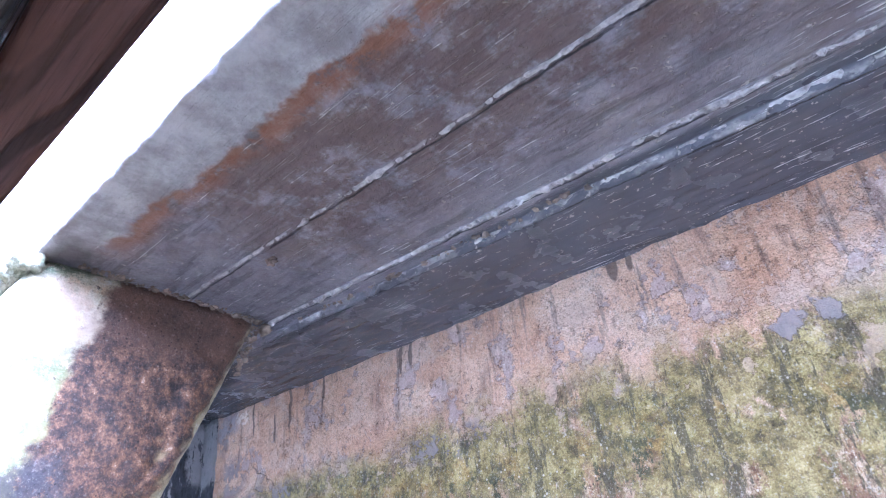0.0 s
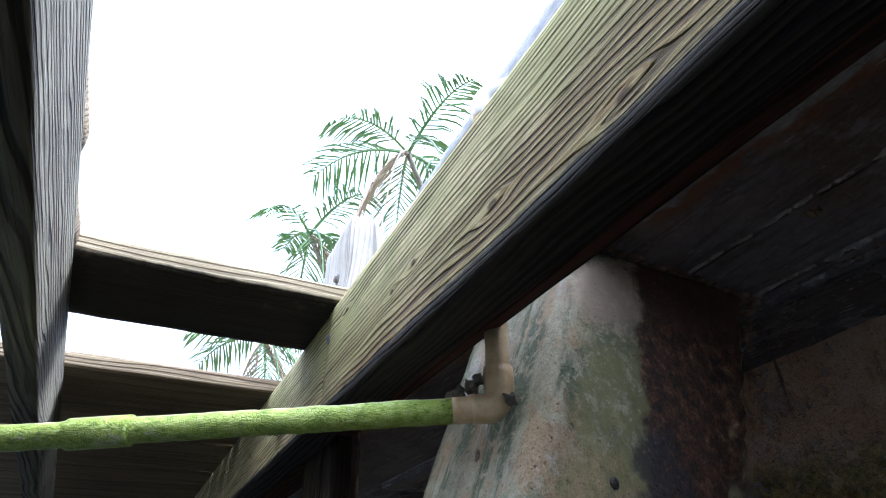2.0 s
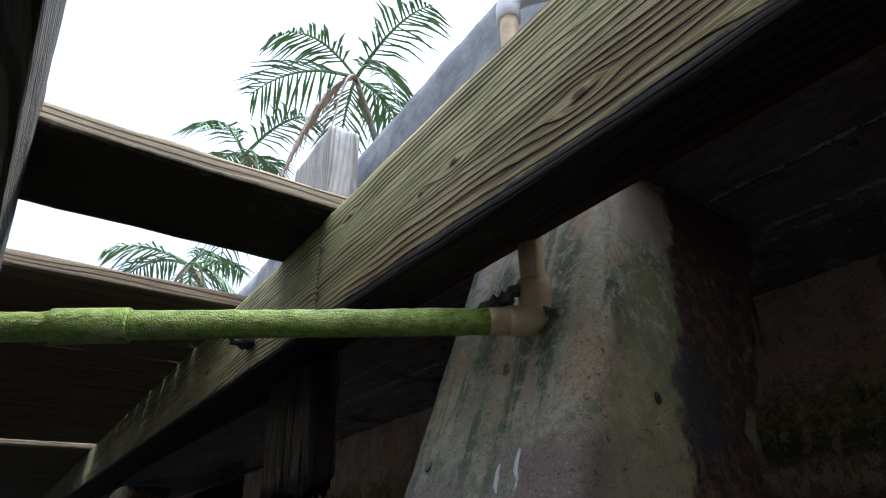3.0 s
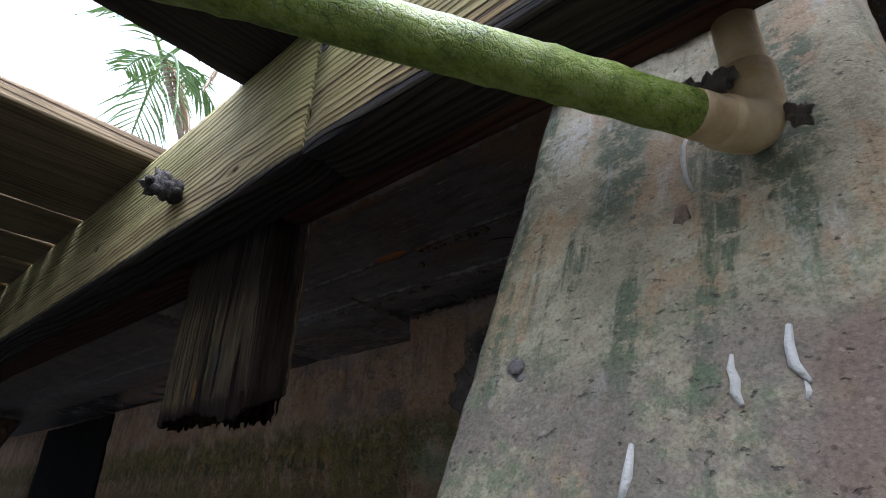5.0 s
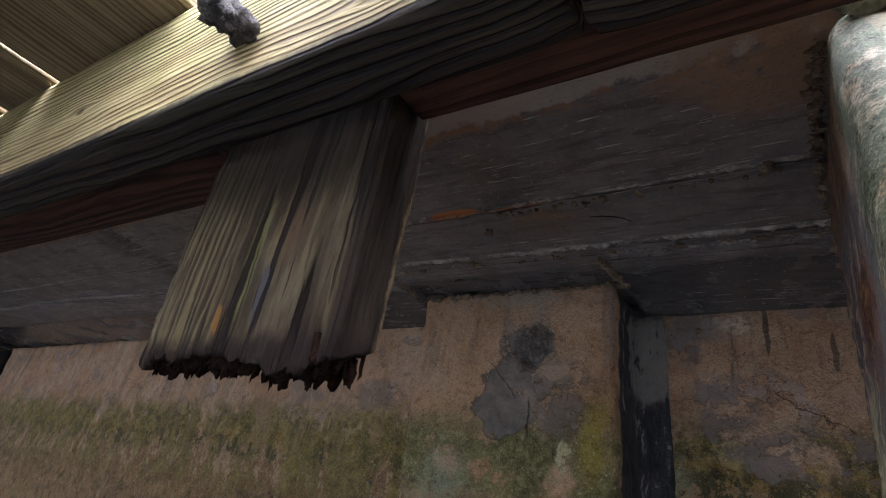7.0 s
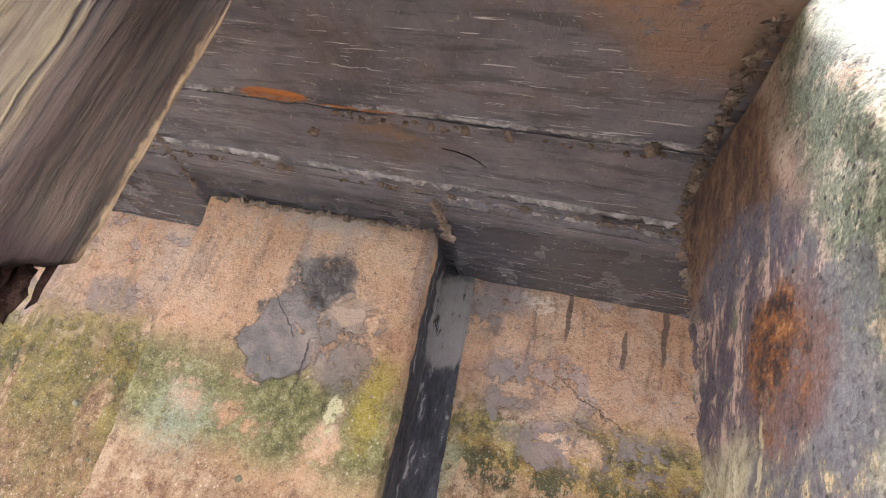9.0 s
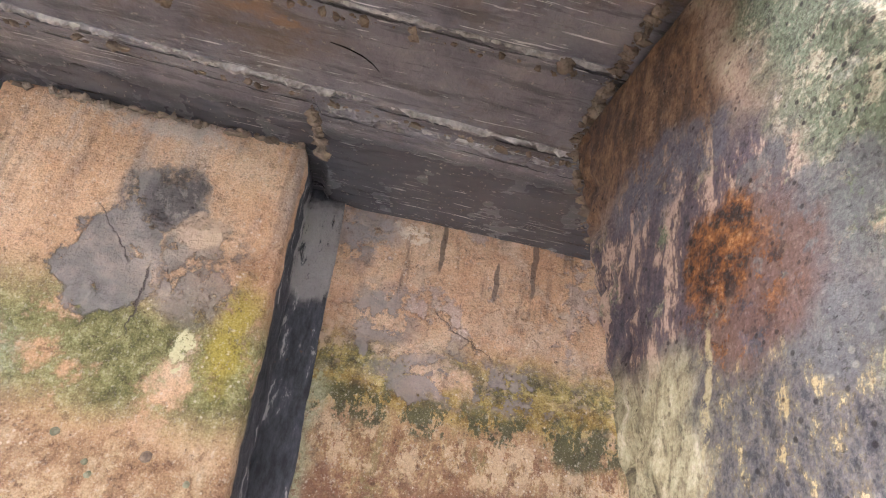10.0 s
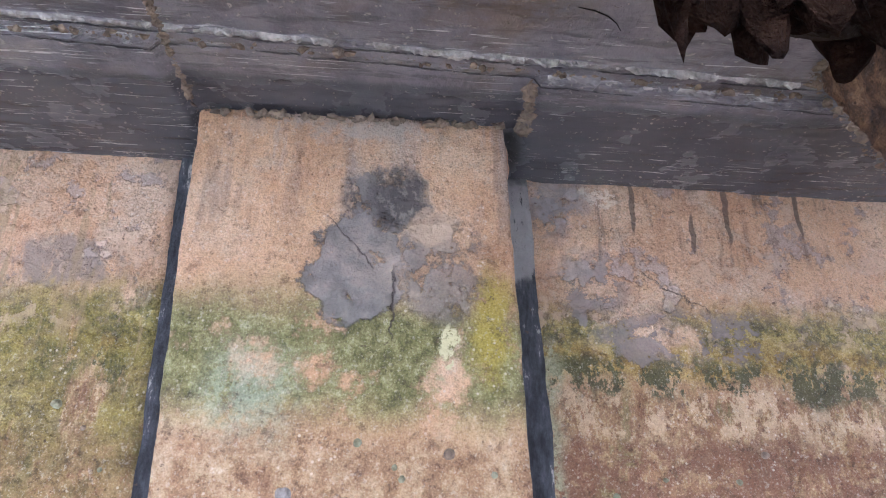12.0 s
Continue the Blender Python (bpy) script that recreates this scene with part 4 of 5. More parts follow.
def cap_part(lo, hi, stepx, name="seawall_cap"):
    """The cap, its soffit cut fine across the form boards."""
    return mesh_object(name, *box_grid(lo, hi, (stepx, 0.0042, 0.03), 0.012, cap_bend), CAP)


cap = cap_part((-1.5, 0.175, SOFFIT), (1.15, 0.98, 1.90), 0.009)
tagged(cap, "thick concrete seawall cap, pale grey face and dark soffit marked by form boards", "concrete cap", "", "structure")
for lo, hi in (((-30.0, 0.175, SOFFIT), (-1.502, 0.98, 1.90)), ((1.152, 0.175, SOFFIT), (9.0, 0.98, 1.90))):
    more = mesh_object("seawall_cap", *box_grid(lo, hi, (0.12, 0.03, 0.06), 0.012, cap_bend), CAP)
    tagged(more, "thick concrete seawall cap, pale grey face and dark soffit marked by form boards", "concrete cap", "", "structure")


def seam_burr(x0, x1, line, width, height, seed, label):
    """Ragged fin of grout that ran out between two form boards; its foot lies in the soffit."""
    verts, faces = [], []
    count = int((x1 - x0) / 0.0028)
    for i in range(count + 1):
        x = x0 + (x1 - x0) * i / count
        big = noise.noise(Vector((x * 11, seed, 0)))
        k = 0.50 + 0.8 * big + 0.9 * noise.noise(Vector((x * 47, seed, 1))) + 0.6 * noise.noise(Vector((x * 160, seed, 2)))
        k = min(1.5, max(0.04, k))
        y = line(x) + 0.0025 * noise.noise(Vector((x * 14, seed, 4)))
        w = width * (0.7 + 0.6 * abs(big) + 0.5 * noise.noise(Vector((x * 70, seed, 5))))
        top = soffit_z(x) - cap_height(x, y - width) + 0.003
        low = top - 0.0035 - height * k
        verts += [(x, y - w, top), (x, y - w * 0.45, low + 0.0012), (x, y + w * 0.35, low), (x, y + w * 0.9, low + 0.5 * height * k), (x, y + w * 1.2, top - 0.002)]
    for i in range(count):
        for j in range(4):
            a = i * 5 + j
            faces.append((a, a + 5, a + 6, a + 1))
    return mesh_object("seam", verts, faces, BURR, cap, label, smooth=False)


GREY_SEAM = "ragged pale grout fin between form boards"
for x0, x1, tag in ((-1.45, -0.735, 4.0), (-0.615, -0.172, 2.0), (0.150, 1.14, 9.0)):
    seam_burr(x0, x1, lambda x: 0.3945 + 0.004 * x, 0.0042, 0.0060, tag + 3, GREY_SEAM)
for x0, x1, tag in ((-1.45, -0.172, 2.0), (0.150, 1.14, 9.0)):
    seam_burr(x0, x1, lambda x: 0.548 + 0.030 * x, 0.0048, 0.0075, tag + 5, GREY_SEAM)
for x0, x1, tag in ((-0.475, -0.172, 31.0), (0.150, 1.14, 37.0)):
    seam_burr(x0, x1, lambda x: 0.578 + 0.042 * x, 0.0044, 0.0055, tag, GREY_SEAM)

water = mesh_object("water", [(-400, -400, 0), (400, -400, 0), (400, 400, 0), (-400, 400, 0)], [(0, 1, 2, 3)], WATER)
tagged(water, "dark still water below the dock", "water", "", "structure")
lawn = mesh_object("ground_lawn", *box_grid((-60, 0.99, 1.2), (60, 80, 1.80), (10, 10, 1), 0.01), GRASS)
tagged(lawn, "green lawn on the land behind the seawall", "lawn", "", "structure")


# ---- raking concrete pile ----
RAKE = 0.40


def pile_front(z):
    return 0.036 + RAKE * (z - 1.002)


def make_pile(name, cx):
    def bend(p, n):
        q = p.copy()
        k = 1.0
        q.x = p.x * k
        q.y += 0.0016 * fbm(p, 16, 2.0) + 0.0014 * fbm(p, 50, 3.0)
        q.x += n.x * (0.0016 * fbm(p, 14, 5.0) + 0.0014 * fbm(p, 46, 6.0))
        if abs(n.x) > 0.15 and p.y > 0.25:
            q.x -= n.x * 0.016 * abs(fbm(p, 24, 8.0)) * min(1.0, (p.y - 0.25) / 0.06)
        if n.x < -0.3:
            q.x -= 0.012 * min(1.0, max(0.0, p.y - 0.08) / 0.2)
        q.y += pile_front(p.z)
        q.x += cx
        return q
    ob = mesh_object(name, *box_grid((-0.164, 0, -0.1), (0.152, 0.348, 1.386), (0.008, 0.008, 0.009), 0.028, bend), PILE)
    return ob


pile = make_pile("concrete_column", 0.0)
tagged(pile, "raking square concrete column with rounded edges, green runs and rust stains", "column")
tilt_n = Vector((0, -1, RAKE)).normalized()
for bx, bz in ((-0.106, 1.002), (0.152, 1.048)):
    if bx < 0:
        at = Vector((bx, pile_front(bz) + 0.002, bz))
        head = mesh_object("bolt", *join(disc(at, tilt_n, 0.0125, 0.0015, 28), disc(at, tilt_n, 0.0070, 0.004, 6, 0.001)), STEEL, pile, "tarnished round bolt head in a washer")
    else:
        at = Vector((bx - 0.004, 0.167, bz))
        mesh_object("bolt", *disc(at, (1, 0, 0), 0.008, 0.004, 20, 0.003), RUSTED, pile, "rusted bolt head")

at = Vector((0.021, pile_front(1.199) + 0.001, 1.199))
mesh_object("nail", *disc(at, tilt_n, 0.0045, 0.004, 14, 0.001), STEEL, pile, "bright bent nail head")


def worm(points, r, name="tube_crust"):
    """A pale worm casting stuck to the pile's face."""
    pts = [Vector((x, pile_front(z) - 0.0005, z)) for x, z in points]
    return mesh_object(name, *tube(pts, [r * 0.6] + [r] * (len(pts) - 2) + [r * 0.6], 8, 0.001), WHITE_CRUST, pile, "white worm tube crust")


worm([(0.041, 0.987), (0.040, 0.979), (0.042, 0.972), (0.042, 0.965), (0.045, 0.958)], 0.0026)
worm([(0.070, 0.999), (0.069, 0.988), (0.070, 0.977), (0.076, 0.966)], 0.0026)
worm([(0.016, 1.193), (0.012, 1.178), (0.012, 1.163), (0.014, 1.143), (0.020, 1.124)], 0.0022)
worm([(-0.013, 0.942), (-0.014, 0.925), (-0.018, 0.908)], 0.0026)
worm([(0.074, 0.968), (0.075, 0.962), (0.074, 0.957)], 0.0014)

far_pile = make_pile("concrete_column", -4.35)
tagged(far_pile, "raking concrete column in the dark under the deck", "column")

# rubble and mortar where pile, cap and beam meet
rng = random.Random(4)
for i in range(13):
    t = i / 12
    x = -0.135 + 0.27 * t
    s = 0.011 + 0.010 * rng.random()
    c = (x, 0.172 + 0.012 * rng.random(), soffit_z(x) - 0.020 + 0.010 * rng.random())
    tagged(mesh_object("mortar_lump", *lump(c, (s * 1.25, s, s * 0.95), i + 1.0, 3, 0.6), LICHEN), "lichen-covered mortar lump on top of the pile", "mortar lump", "lumps on the pile")


def crumbs(name, label, path, count, size, spread, material, seed):
    """Crumbs and burrs of mortar along a joint, as one mesh."""
    r = random.Random(seed)
    out = ([], [])
    total = len(path) - 1
    for _ in range(count * 2):
        u = r.random() * total
        i = min(int(u), total - 1)
        a, b = Vector(path[i]), Vector(path[i + 1])
        p = a + (b - a) * (u - i) + Vector([(r.random() - 0.5) * 2 * s for s in spread])
        s = size * (0.25 + r.random() ** 4 * 2.4)
        out = join(out, lump(p, (s * (0.7 + r.random()), s * (0.7 + 0.5 * r.random()), s * (0.6 + 0.4 * r.random())), r.random() * 30, 1, 0.95))
    ob = mesh_object(name, *out, material, smooth=False)
    return tagged(ob, label, "mortar crumbs", "", "stuff")


zs = SOFFIT - 0.006
crumbs("mortar_crumbs", "mortar crumbs along the joint of pile and soffit", [(0.156, 0.235, zs + 0.002), (0.154, 0.32, zs + 0.002), (0.152, 0.43, zs), (0.150, 0.53, zs - 0.003), (0.144, 0.50, 1.27)], 260, 0.0022, (0.005, 0.006, 0.004), MORTAR, 1)
crumbs("mortar_crumbs", "mortar crumbs along the joint of pile and soffit", [(-0.170, 0.22, zs + 0.004), (-0.178, 0.32, zs + 0.004), (-0.178, 0.43, zs + 0.002), (-0.172, 0.52, zs - 0.002), (-0.166, 0.47, 1.22)], 300, 0.0022, (0.005, 0.006, 0.004), MORTAR, 2)
crumbs("mortar_crumbs", "mortar crumbs along the top of the proud panel", [(-0.915, 0.662, 1.376), (-0.72, 0.662, 1.376), (-0.505, 0.662, 1.376)], 110, 0.0028, (0.003, 0.003, 0.003), MORTAR, 3)
crumbs("mortar_crumbs", "mortar crumbs on a form-board seam of the soffit", [(-1.1, 0.51, zs - 0.005), (-0.7, 0.527, zs - 0.005), (-0.16, 0.553, zs - 0.005)], 90, 0.0022, (0.003, 0.004, 0.002), MORTAR, 4)
crumbs("mortar_crumbs", "mortar crumbs on a form-board seam of the soffit", [(-0.6, 0.395, zs), (-0.16, 0.408, zs)], 40, 0.0024, (0.003, 0.005, 0.002), MORTAR, 5)
crumbs("mortar_crumbs", "mortar plug at the corner of the proud panel", [(-0.492, 0.56, zs - 0.004), (-0.486, 0.62, zs - 0.004), (-0.480, 0.668, 1.372)], 150, 0.0024, (0.004, 0.008, 0.003), MORTAR, 6)
crumbs("mortar_crumbs", "mortar crumbs on a form-board seam of the soffit", [(0.2, 0.575, zs - 0.008), (0.8, 0.60, zs - 0.016)], 60, 0.0020, (0.01, 0.004, 0.002), MORTAR, 7)
crumbs("mortar_crumbs", "mortar left in a butt joint of the form boards", [(-0.903, 0.46, zs), (-0.907, 0.53, zs - 0.004), (-0.914, 0.64, zs - 0.006)], 110, 0.0018, (0.0014, 0.004, 0.001), MORTAR, 8)
for c, s in (((-0.481, 0.660, 1.376), 0.011), ((-0.231, 0.391, 1.372), 0.007), ((-0.637, 0.436, 1.374), 0.006), ((0.148, 0.545, 1.360), 0.010), ((0.35, 0.422, 1.370), 0.007)):
    tagged(mesh_object("mortar_lump", *lump(c, (s * 1.2, s, s), s * 900, 3, 0.6), MORTAR), "crumbly tan mortar lump stuck to the concrete", "mortar lump", "lumps on the soffit")


hair = [(-0.470, 0.446, 0.0), (-0.452, 0.449, 0.0), (-0.436, 0.455, 0.0), (-0.424, 0.464, 0.0), (-0.416, 0.474, 0.0)]
rootlet = mesh_object("rootlet", *tube([Vector((x, y, soffit_z(x) - 0.0065)) for x, y, _ in hair], [0.0005, 0.0008, 0.0008, 0.0007, 0.0004], 6, 0.0003, 2.0), SHADE_ROOT_BLACK)
tagged(rootlet, "thin black curved rootlet stuck to the concrete soffit", "rootlet")


# small growths and an anchor head on the wall
def barnacle(c, s, seed):
    """A low pale cone with a hollow top, on the wall's face."""
    p = Vector(c)
    rings = [(1.0, 0.002), (0.92, -0.002), (0.62, -0.006), (0.42, -0.0065), (0.34, -0.003), (0.05, -0.001)]
    return tube([p + Vector((0, d, 0)) for _, d in rings], [s * q for q, _ in rings], 10, s * 0.5, seed)


spots = [(-0.44, 0.8, 0.905), (-0.37, 0.8, 0.908), (-0.20, 0.8, 0.93), (-0.155, 0.8, 0.965), (-0.39, 0.8, 0.985), (-0.30, 0.8, 0.93), (-1.06, 0.8, 0.98), (-1.10, 0.8, 1.01), (-1.03, 0.8, 0.93), (0.05, 0.8, 0.97),
         (-0.66, 0.667, 0.94), (-0.652, 0.667, 0.928), (-0.60, 0.667, 0.955), (-0.55, 0.667, 0.935), (-0.70, 0.667, 0.965)]
for i, (x, y, z) in enumerate(spots):
    x += 0.05 * (SOFFIT - z)
    ob = mesh_object("barnacle", *barnacle((x, y + 0.002, z), 0.0035 + 0.003 * ((i * 7) % 5) / 5, i * 1.3), LICHEN if i % 3 else MORTAR)
    tagged(ob, "small round barnacle shell on the stained seawall", "barnacle", "barnacles on the wall")
anchor = disc((-0.772 + 0.02, 0.668, 0.912), (0, -1, 0), 0.010, 0.004, 24, 0.003)
mesh_object("bolt", *anchor, STEEL, wall_north, "shiny round anchor head in the panel")


# ---- timber ----
def beam_y(x):
    return -0.050 + 0.016 * x if x > 0 else -0.050 + 0.012 * x


def beam_bend(p, n):
    q = p.copy()
    q.y += beam_y(p.x)
    q.z += -0.022 * p.x
    return q


def plank(name, lo, hi, material, step=(0.03, 0.008, 0.01), r=0.004, parent=None, label="", bend=beam_bend, rough=0.0007, seed=0.0):
    return block(name, lo, hi, step, r, material, parent, label, rough, 18.0, bend, seed)


def frayed(end, sign):
    """Wears one end of a beam round and ragged."""
    def bend(p, n):
        q = p.copy()
        d = (end - p.x) * sign
        if d < 0.06:
            k = (0.06 - max(d, 0)) / 0.06
            q.x -= sign * 0.005 * k * abs(fbm((0, p.y, p.z), 60, 2.0)) * 2
            q.z += 0.003 * k * k * (1 if p.z < 1.27 else 0) * (1.27 - p.z) / 0.05
        return beam_bend(q, n)
    return bend


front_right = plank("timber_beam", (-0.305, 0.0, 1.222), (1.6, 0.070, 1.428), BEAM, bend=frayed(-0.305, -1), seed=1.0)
# unseen run of the beam, added to keep out light from the east
front_unseen = plank("timber_beam", (1.603, 0.0, 1.222), (9.0, 0.070, 1.428), BEAM, (0.2, 0.02, 0.03), seed=8.0)
tagged(front_unseen, "unseen weathered timber beam added along the cap to block eastern light", "beam", "ledger beams")
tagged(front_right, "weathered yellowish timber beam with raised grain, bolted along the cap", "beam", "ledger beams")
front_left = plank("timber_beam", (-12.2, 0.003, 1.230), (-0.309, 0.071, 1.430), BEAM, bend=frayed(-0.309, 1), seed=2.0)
tagged(front_left, "weathered timber beam with a corroded bolt and a split end", "beam", "ledger beams")
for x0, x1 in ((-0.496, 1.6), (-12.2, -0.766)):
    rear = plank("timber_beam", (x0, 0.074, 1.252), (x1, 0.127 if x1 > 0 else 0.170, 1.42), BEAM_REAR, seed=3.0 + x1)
    tagged(rear, "dark reddish timber beam behind the weathered one", "beam", "ledger beams")

spacer = block("timber_spacer", (-12.2, 0.090, 1.362), (-0.17, 0.150, 1.45), (0.05, 0.012, 0.012), 0.004, BEAM_REAR, None, "", 0.002, 20)
tagged(spacer, "dark timber packing between beam and cap", "timber packing")

at = Vector((-0.29, beam_y(-0.29) + 0.001, 1.375))
mesh_object("nail", *join(disc(at, (0, -1, 0), 0.011, 0.002, 24), disc(at, (0, -1, 0), 0.0055, 0.004, 16, 0.002)), STEEL, front_right, "grey nail head sunk in the grain")
nut = join(lump((-0.640, -0.078, 1.322), (0.016, 0.022, 0.017), 2.0, 3, 0.8), lump((-0.612, -0.075, 1.300), (0.011, 0.018, 0.014), 6.0, 3, 0.7), disc((-0.636, -0.056, 1.318), (0, -1, 0), 0.018, 0.008, 6))
mesh_object("bolt", *nut, RUSTED, front_left, "black corroded bolt and nut")


def string_bend(p, n):
    q = p.copy()
    q.y += 0.067 * (p.x - 0.1)
    return q


outer = plank("timber_beam", (-12.2, -0.50, 1.268), (2.6, -0.458, 1.428), STRINGER, bend=string_bend, seed=5.0)
tagged(outer, "weathered timber stringer carrying the outer ends of the deck boards", "beam", "ledger beams")

# deck boards laid across the beams; a few are missing over the gap beside the cap
EDGES = [(-0.505, -0.262), (-1.168, -0.815), (-1.372, -1.192), (-1.562, -1.396)]
EDGES += [(-1.805 - 0.245 * i, -1.586 - 0.245 * i) for i in range(7)]
for i, (x0, x1) in enumerate(EDGES):
    zb = 1.432 - 0.022 * (x0 + x1) / 2
    board = block("deck_board", (x0, -3.4 + 0.02 * (i % 3), zb), (x1, 0.03 + 0.012 * (i % 2), zb + 0.036), (0.012, 0.04, 0.006), 0.005, DECK if i else DECK_SHADED, None, "", 0.0018, 14, None, i * 1.7)
    tagged(board, "weathered pale-edged deck board laid across the beams, dark underneath", "deck board", "deck boards")
# boards beyond the stringer, mostly unseen; the eastern ones are added to block skylight
for i in range(37):
    x0 = -0.252 + 0.246 * i
    board = block("deck_board", (x0, -3.4 + 0.02 * (i % 3), 1.432), (x0 + 0.236, -0.466 + 0.067 * (min(x0, 2.3) + 0.02), 1.468), (0.03 if i < 8 else 0.12, 0.05 if i < 8 else 0.4, 0.012), 0.005, DECK, None, "", 0.0018, 14, None, i * 2.3)
    tagged(board, "weathered deck board cut off at the stringer, mostly unseen, blocks sky light", "deck board", "deck boards")
for i in range(14):
    x1 = -3.56 - 0.6 * i
    board = block("deck_board", (x1 - 0.59, -3.4, 1.433 - 0.022 * (x1 - 0.3)), (x1, 0.04, 1.469 - 0.022 * (x1 - 0.3)), (0.1, 0.1, 0.012), 0.005, DECK, None, "", 0.002, 14, None, i * 3.1)
    tagged(board, "weathered deck board far along the dark dock", "deck board", "deck boards")
far_string = plank("timber_beam", (-12.2, -3.35, 1.24), (9.0, -3.30, 1.428), BEAM_REAR, (0.1, 0.02, 0.03), bend=None)
tagged(far_string, "dark timber stringer along the dock's outer edge", "beam", "ledger beams")

# post behind the beam, and its rotted foot
post = block("wooden_post", (-0.758, 0.036, 1.42), (-0.515, 0.117, 1.86), (0.012, 0.012, 0.02), 0.006, POST, None, "", 0.003, 18)
tagged(post, "grey weathered wooden post bolted behind the beam, rotted through below", "post")
for z in (1.70, 1.60):
    at = Vector((-0.60, 0.036, z))
    mesh_object("bolt", *join(disc(at, (0, -1, 0), 0.016, 0.003, 24), disc(at, (0, -1, 0), 0.010, 0.010, 6, 0.002)), STEEL, post, "grey steel bolt head")


def rot_bend(p, n):
    q = p.copy()
    x = p.x
    bottom = 1.020 + 0.010 * noise.noise(Vector((x * 22, 1, 0))) + 0.012 * noise.noise(Vector((x * 70, 2, 0)))
    bottom -= 0.022 * math.exp(-((x + 0.55) / 0.05) ** 2) * (0.6 + 0.8 * abs(noise.noise(Vector((x * 60, p.y * 60, 5)))))
    bottom += 0.45 * max(0.0, p.y - 0.045)
    k = max(0.0, 1 - (p.z - 1.0) / 0.12)
    q.z += (bottom - 1.0) * k
    groove = noise.noise(Vector((x * 75, 3, p.z * 2.5))) + 0.6 * noise.noise(Vector((x * 160, 5, p.z * 4)))
    if n.y < -0.5:
        q.y += 0.0042 * groove + 0.014 * k * abs(groove)
    if n.x > 0.5:
        q.x -= 0.004 * abs(noise.noise(Vector((p.y * 120, 3, p.z * 4))))
    return q


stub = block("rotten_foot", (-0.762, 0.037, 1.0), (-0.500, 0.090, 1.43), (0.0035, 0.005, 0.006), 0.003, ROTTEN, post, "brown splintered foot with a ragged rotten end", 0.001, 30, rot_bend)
r = random.Random(9)
for i in range(120):
    x = -0.752 + 0.245 * r.random()
    y = 0.042 + 0.043 * r.random()
    long = 0.003 + 0.006 * r.random() + 0.014 * math.exp(-((x + 0.55) / 0.05) ** 2) * r.random()
    w = 0.0015 + 0.0030 * r.random() ** 2
    if x < -0.61:
        y = 0.046 + 0.20 * (y - 0.042)
    top = Vector((x, y, 1.036))
    pts = [top, top + Vector((0, 0, -0.010 - long * 0.4)), top + Vector(((r.random() - 0.5) * 0.004, 0, -long * 0.8 - 0.012)), top + Vector(((r.random() - 0.5) * 0.006, 0, -long - 0.014))]
    mesh_object("splinter", *tube(pts, [w * 1.4, w * 1.3, w * 1.0, w * 0.5], 7, 0.0014, i), SOFT_ROT, stub)
# chunks of soft rot hanging from the end
for i in range(46):
    x = -0.745 + 0.235 * (i + 0.8 * r.random()) / 46
    y = 0.046 + 0.036 * r.random()
    if x < -0.61:
        y = 0.051 + 0.20 * (y - 0.046)
    deep = math.exp(-((x + 0.555) / 0.045) ** 2)
    w = 0.0032 + 0.0040 * r.random()
    tall = 0.007 + 0.004 * r.random() + 0.006 * deep * r.random()
    v, f = lump((x, y, 1.022 - tall * 0.45), (w, w * 0.75, tall), i * 1.7 + 2, 3, 0.75)
    mesh_object("rot_chunk", v, f, SOFT_ROT, stub)

# ---- water pipe ----
water_pipe = thing("water_pipe", (0, 0, 0), "cream plastic water pipe green with algae, elbowed up past the beam", "pipe")
J = Vector((0.072, 0.078, 1.147))
run = Vector((-0.44, -0.897, -0.035)).normalized()
R = 0.0158


def straight(a, b, n):
    return [a + (b - a) * (i / n) for i in range(n + 1)]


start = J + run * 0.02
mesh_object("pipe", *tube(straight(start + run * 0.036, J + run * 0.47, 60), R, 28, 0.0012, 1.0), PIPE, water_pipe, "pipe furred with bright green algae")
mesh_object("pipe", *tube(straight(J + run * 0.46, J + run * 1.1, 60), R, 28, 0.0012, 2.0), PIPE, water_pipe, "pipe furred with bright green algae")
mesh_object("coupling", *tube([J + run * 0.452, J + run * 0.453, J + run * 0.454, J + run * 0.528, J + run * 0.529, J + run * 0.53], [R, R * 1.15, R * 1.19, R * 1.19, R * 1.15, R], 28, 0.0008, 3.0), PIPE, water_pipe, "algae-covered coupling")
up = Vector((0, 0.03, 1)).normalized()
bend_pts, bend_rad = [], []
for d, rr in ((0.036, 1.02), (0.0361, 1.17), (0.030, 1.18), (0.022, 1.18)):
    bend_pts.append(J + run * d)
    bend_rad.append(R * rr)
for k in range(1, 8):
    a = k / 8
    bend_pts.append(J + run * 0.022 * (1 - a) ** 2 + up * 0.026 * a ** 2)
    bend_rad.append(R * 1.20)
for d, rr in ((0.026, 1.26), (0.040, 1.26), (0.0521, 1.24), (0.0522, 1.02)):
    bend_pts.append(J + up * d)
    bend_rad.append(R * rr)
mesh_object("elbow", *tube(bend_pts, bend_rad, 28, 0.0006, 4.0), PVC, water_pipe, "tan stained plastic elbow")
mesh_object("collar", *tube(straight(J + run * 0.030, J + run * 0.060, 4), R * 1.03, 28, 0.0004, 4.0), PVC, water_pipe, "bare cream pipe end")
mesh_object("riser", *tube(straight(J + up * 0.045, J + up * 0.54, 40), R, 28, 0.0005, 5.0), PVC, water_pipe, "tan stained upright pipe")
top_pts, top_rad = [], []
T = J + up * 0.585
for d, rr in ((-0.060, 1.02), (-0.059, 1.25), (-0.035, 1.25)):
    top_pts.append(T + up * d)
    top_rad.append(R * rr)
side_way = Vector((0.75, 0.66, 0.0))
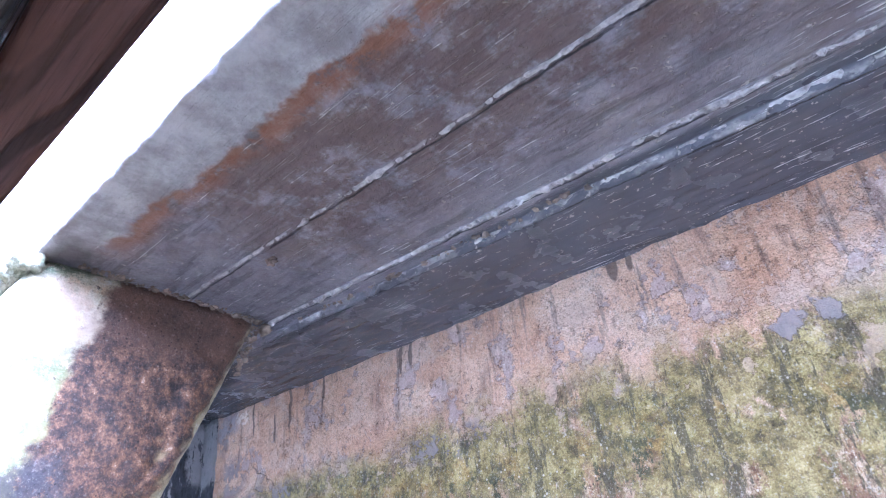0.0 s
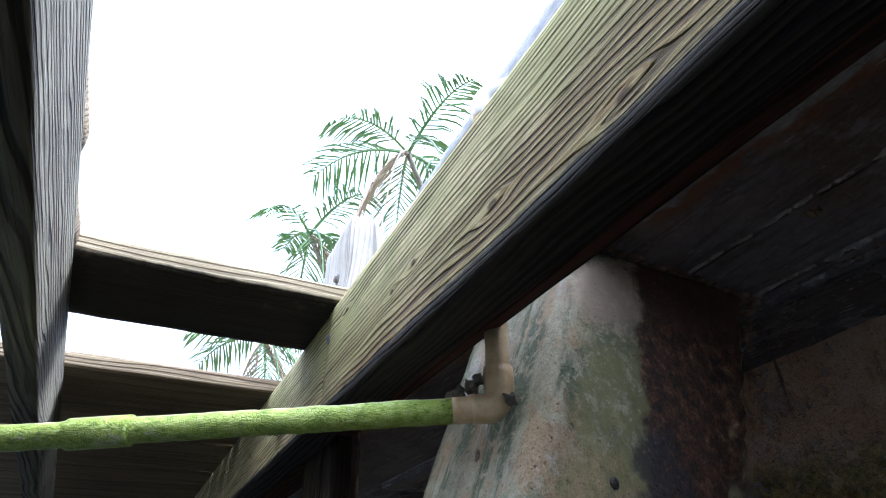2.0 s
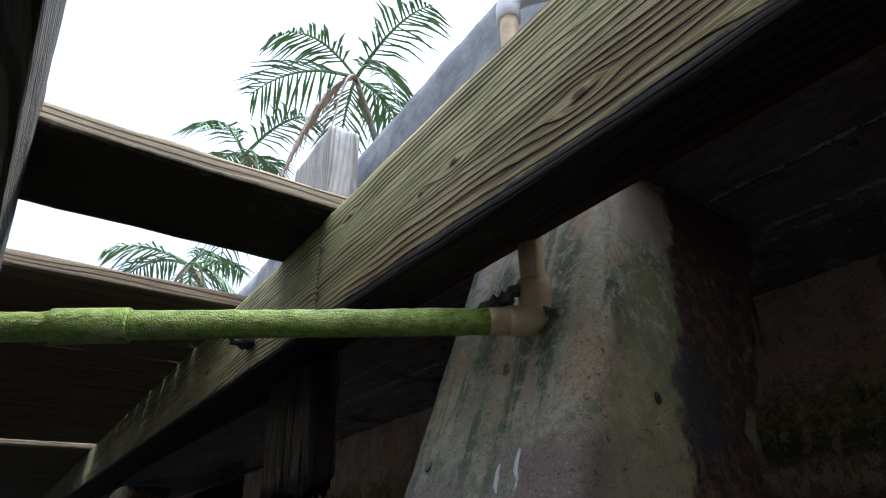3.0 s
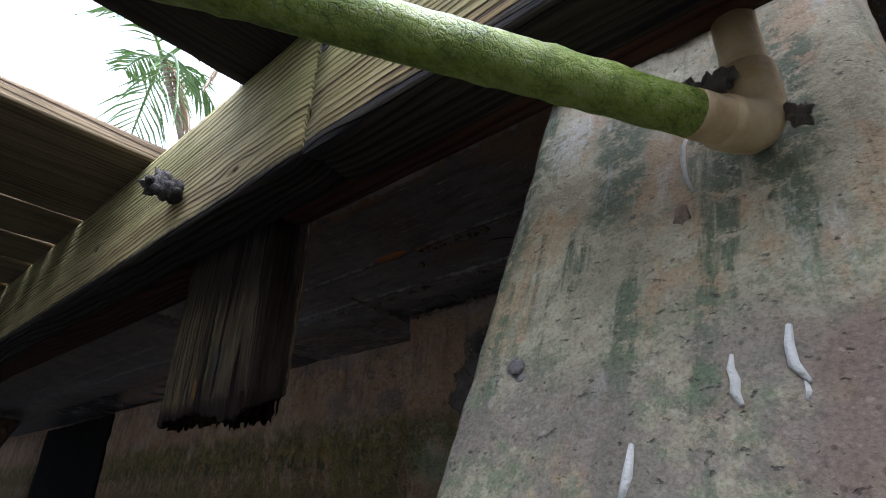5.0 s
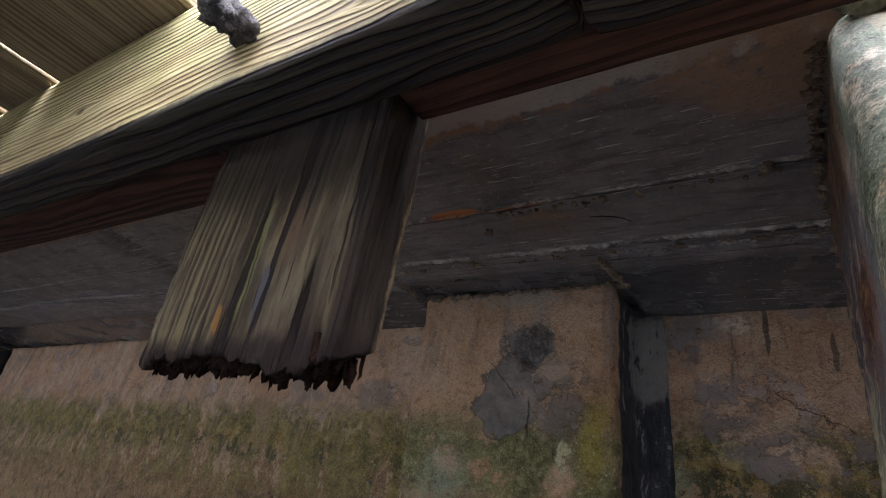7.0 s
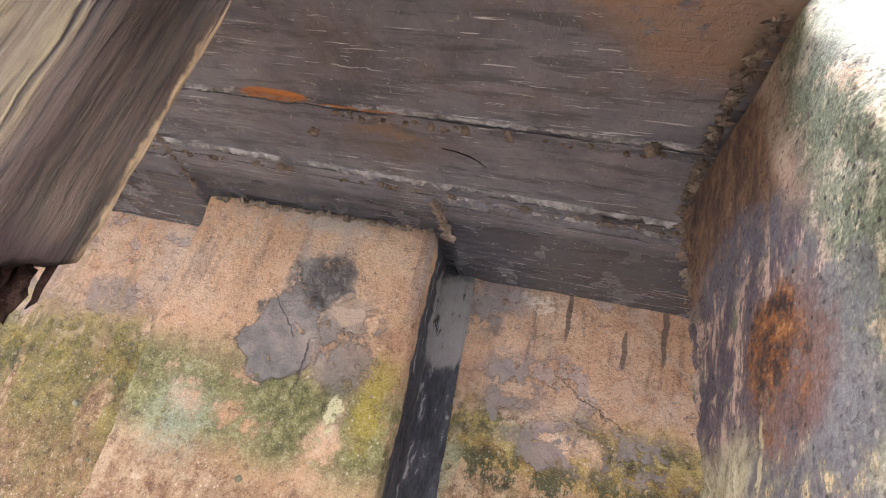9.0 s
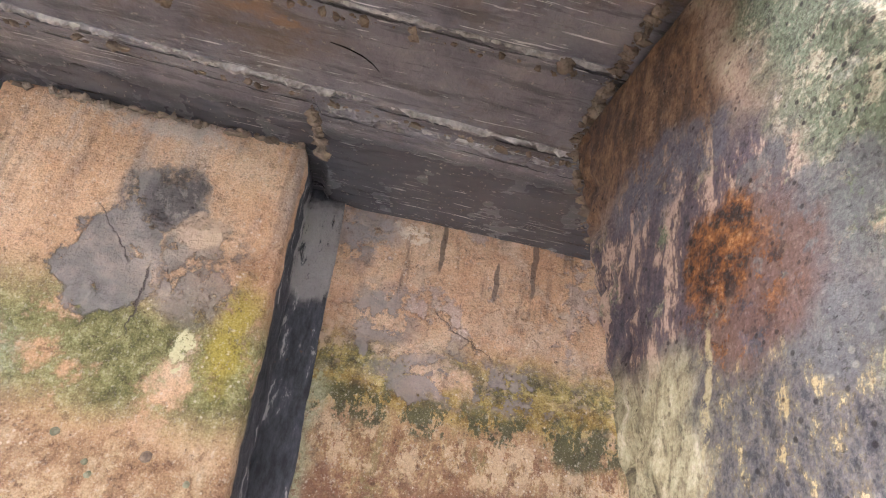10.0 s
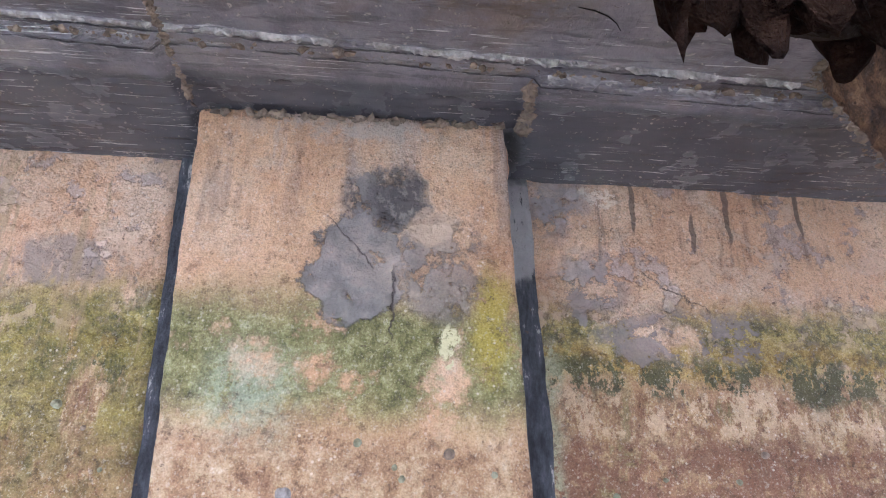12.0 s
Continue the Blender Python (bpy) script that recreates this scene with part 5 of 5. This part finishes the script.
for k in range(1, 8):
    a = k / 8
    top_pts.append(T - up * 0.035 * (1 - a) ** 2 + side_way * 0.035 * a ** 2)
    top_rad.append(R * 1.30)
for d, rr in ((0.035, 1.25), (0.075, 1.25), (0.076, 1.02), (0.11, 1.0)):
    top_pts.append(T + side_way * d)
    top_rad.append(R * rr)
mesh_object("elbow", *tube(top_pts, top_rad, 24), WHITE_PVC, water_pipe, "white plastic elbow")
for i, (dr, du, dx, s) in enumerate(((0.034, 0.030, -0.004, 0.009), (0.046, 0.024, -0.010, 0.008), (0.026, 0.038, -0.002, 0.008), (0.056, 0.020, -0.012, 0.007), (0.000, 0.004, 0.024, 0.007), (0.010, 0.052, 0.006, 0.006))):
    nest = mesh_object("mud_clump", *lump(J + run * dr + up * du + Vector((dx, 0, 0)), (s * 1.2, s * 0.9, s), i + 3.0, 3, 0.9), MUD)
    tagged(nest, "dried grey mud clump stuck to the pipe elbow", "mud clump", "mud on the elbow")
crust = mesh_object("mud_clump", *lump((0.012, pile_front(1.102), 1.102), (0.005, 0.0020, 0.009), 8.0, 3, 0.8), MORTAR)
tagged(crust, "dried tan mud crust on the pile", "mud clump")


# ---- palms behind the cap ----
def frond(base, heading, length, droop, rise, seed, leaflets=19, width=0.030):
    """One feather leaf: a bent midrib with drooping leaflets on both sides."""
    r = random.Random(seed)
    h = Vector((math.cos(heading), math.sin(heading), 0))
    side = Vector((-h.y, h.x, 0))
    rib = []
    for i in range(15):
        u = i / 14
        rib.append(Vector(base) + h * (length * (u - 0.12 * u * u)) + Vector((0, 0, length * (rise * u - droop * u * u))))
    verts, faces = tube(rib, [0.018 * (1 - 0.9 * i / 14) + 0.003 for i in range(15)], 5)
    for i in range(leaflets * 2):
        u = 0.16 + 0.83 * (i // 2) / leaflets + 0.01 * r.random()
        s = 1 if i % 2 else -1
        k = min(int(u * 14), 13)
        p = rib[k] + (rib[k + 1] - rib[k]) * (u * 14 - k)
        along = (rib[k + 1] - rib[k]).normalized()
        reach = length * 0.40 * math.sin(math.pi * (0.12 + 0.80 * u)) * (0.8 + 0.4 * r.random())
        out = (side * s * (0.85 + 0.2 * r.random()) + along * (0.55 + 0.4 * r.random()) + Vector((0, 0, 0.10 - 0.55 * r.random()))).normalized()
        lie = out.cross(Vector((0, 0, 1))).normalized()
        n = len(verts)
        mid = p + out * reach * 0.5 - Vector((0, 0, reach * 0.06))
        tip = p + out * reach - Vector((0, 0, reach * 0.42))
        keel = Vector((0, 0, -width * 0.35))
        verts += [p + lie * width * 0.25, p - lie * width * 0.25, mid + lie * width * 0.5, mid + keel, mid - lie * width * 0.5, tip]
        faces += [(n, n + 2, n + 3), (n, n + 3, n + 1), (n + 1, n + 3, n + 4), (n + 2, n + 5, n + 3), (n + 3, n + 5, n + 4)]
    return verts, faces


def palm(foot, crown, count, length, seed, dead=3):
    tree = thing("palm_tree", foot, "green feather palm with arching fronds behind the seawall", "palm tree", "palms")
    a, b = Vector(foot), Vector(crown)
    pts, rad = [], []
    for i in range(19):
        u = i / 18
        pts.append(a + (b - a) * u + Vector((0, 0.5 * (1 - u) * u, 0)))
        rad.append(0.048 * (1 - 0.45 * u) * (1.0 + 0.05 * (i % 2)))
    mesh_object("trunk", *tube(pts, rad, 12, 0.01, seed), TRUNK, tree, "ringed grey palm trunk")
    r = random.Random(seed)
    for i in range(count):
        heading = 2 * math.pi * (i * 0.381966 + 0.13 * r.random())
        hang = i % 2 == 1
        v, f = frond(b, heading, length * (0.8 + 0.35 * r.random()), (1.0 if hang else 0.45) + 0.35 * r.random(), (-0.1 if hang else 0.35) + 0.5 * r.random(), seed * 50 + i)
        mesh_object("frond", v, f, FROND, tree, smooth=False)
    for i in range(dead):
        v, f = frond(b, 2 * math.pi * r.random(), length * 0.55, 1.6, -0.4, seed * 90 + i, 18, 0.02)
        mesh_object("frond", v, f, DEAD_FROND, tree, "dry brown hanging frond", smooth=False)
    return tree


palm((-3.5, 2.3, 1.78), (-3.32, 1.38, 5.08), 7, 1.25, 3)
palm((-4.8, 1.9, 1.78), (-4.55, 0.72, 4.66), 7, 1.0, 5, 2)
palm((-6.1, 1.9, 1.78), (-5.75, 0.58, 3.85), 7, 1.0, 7, 2)
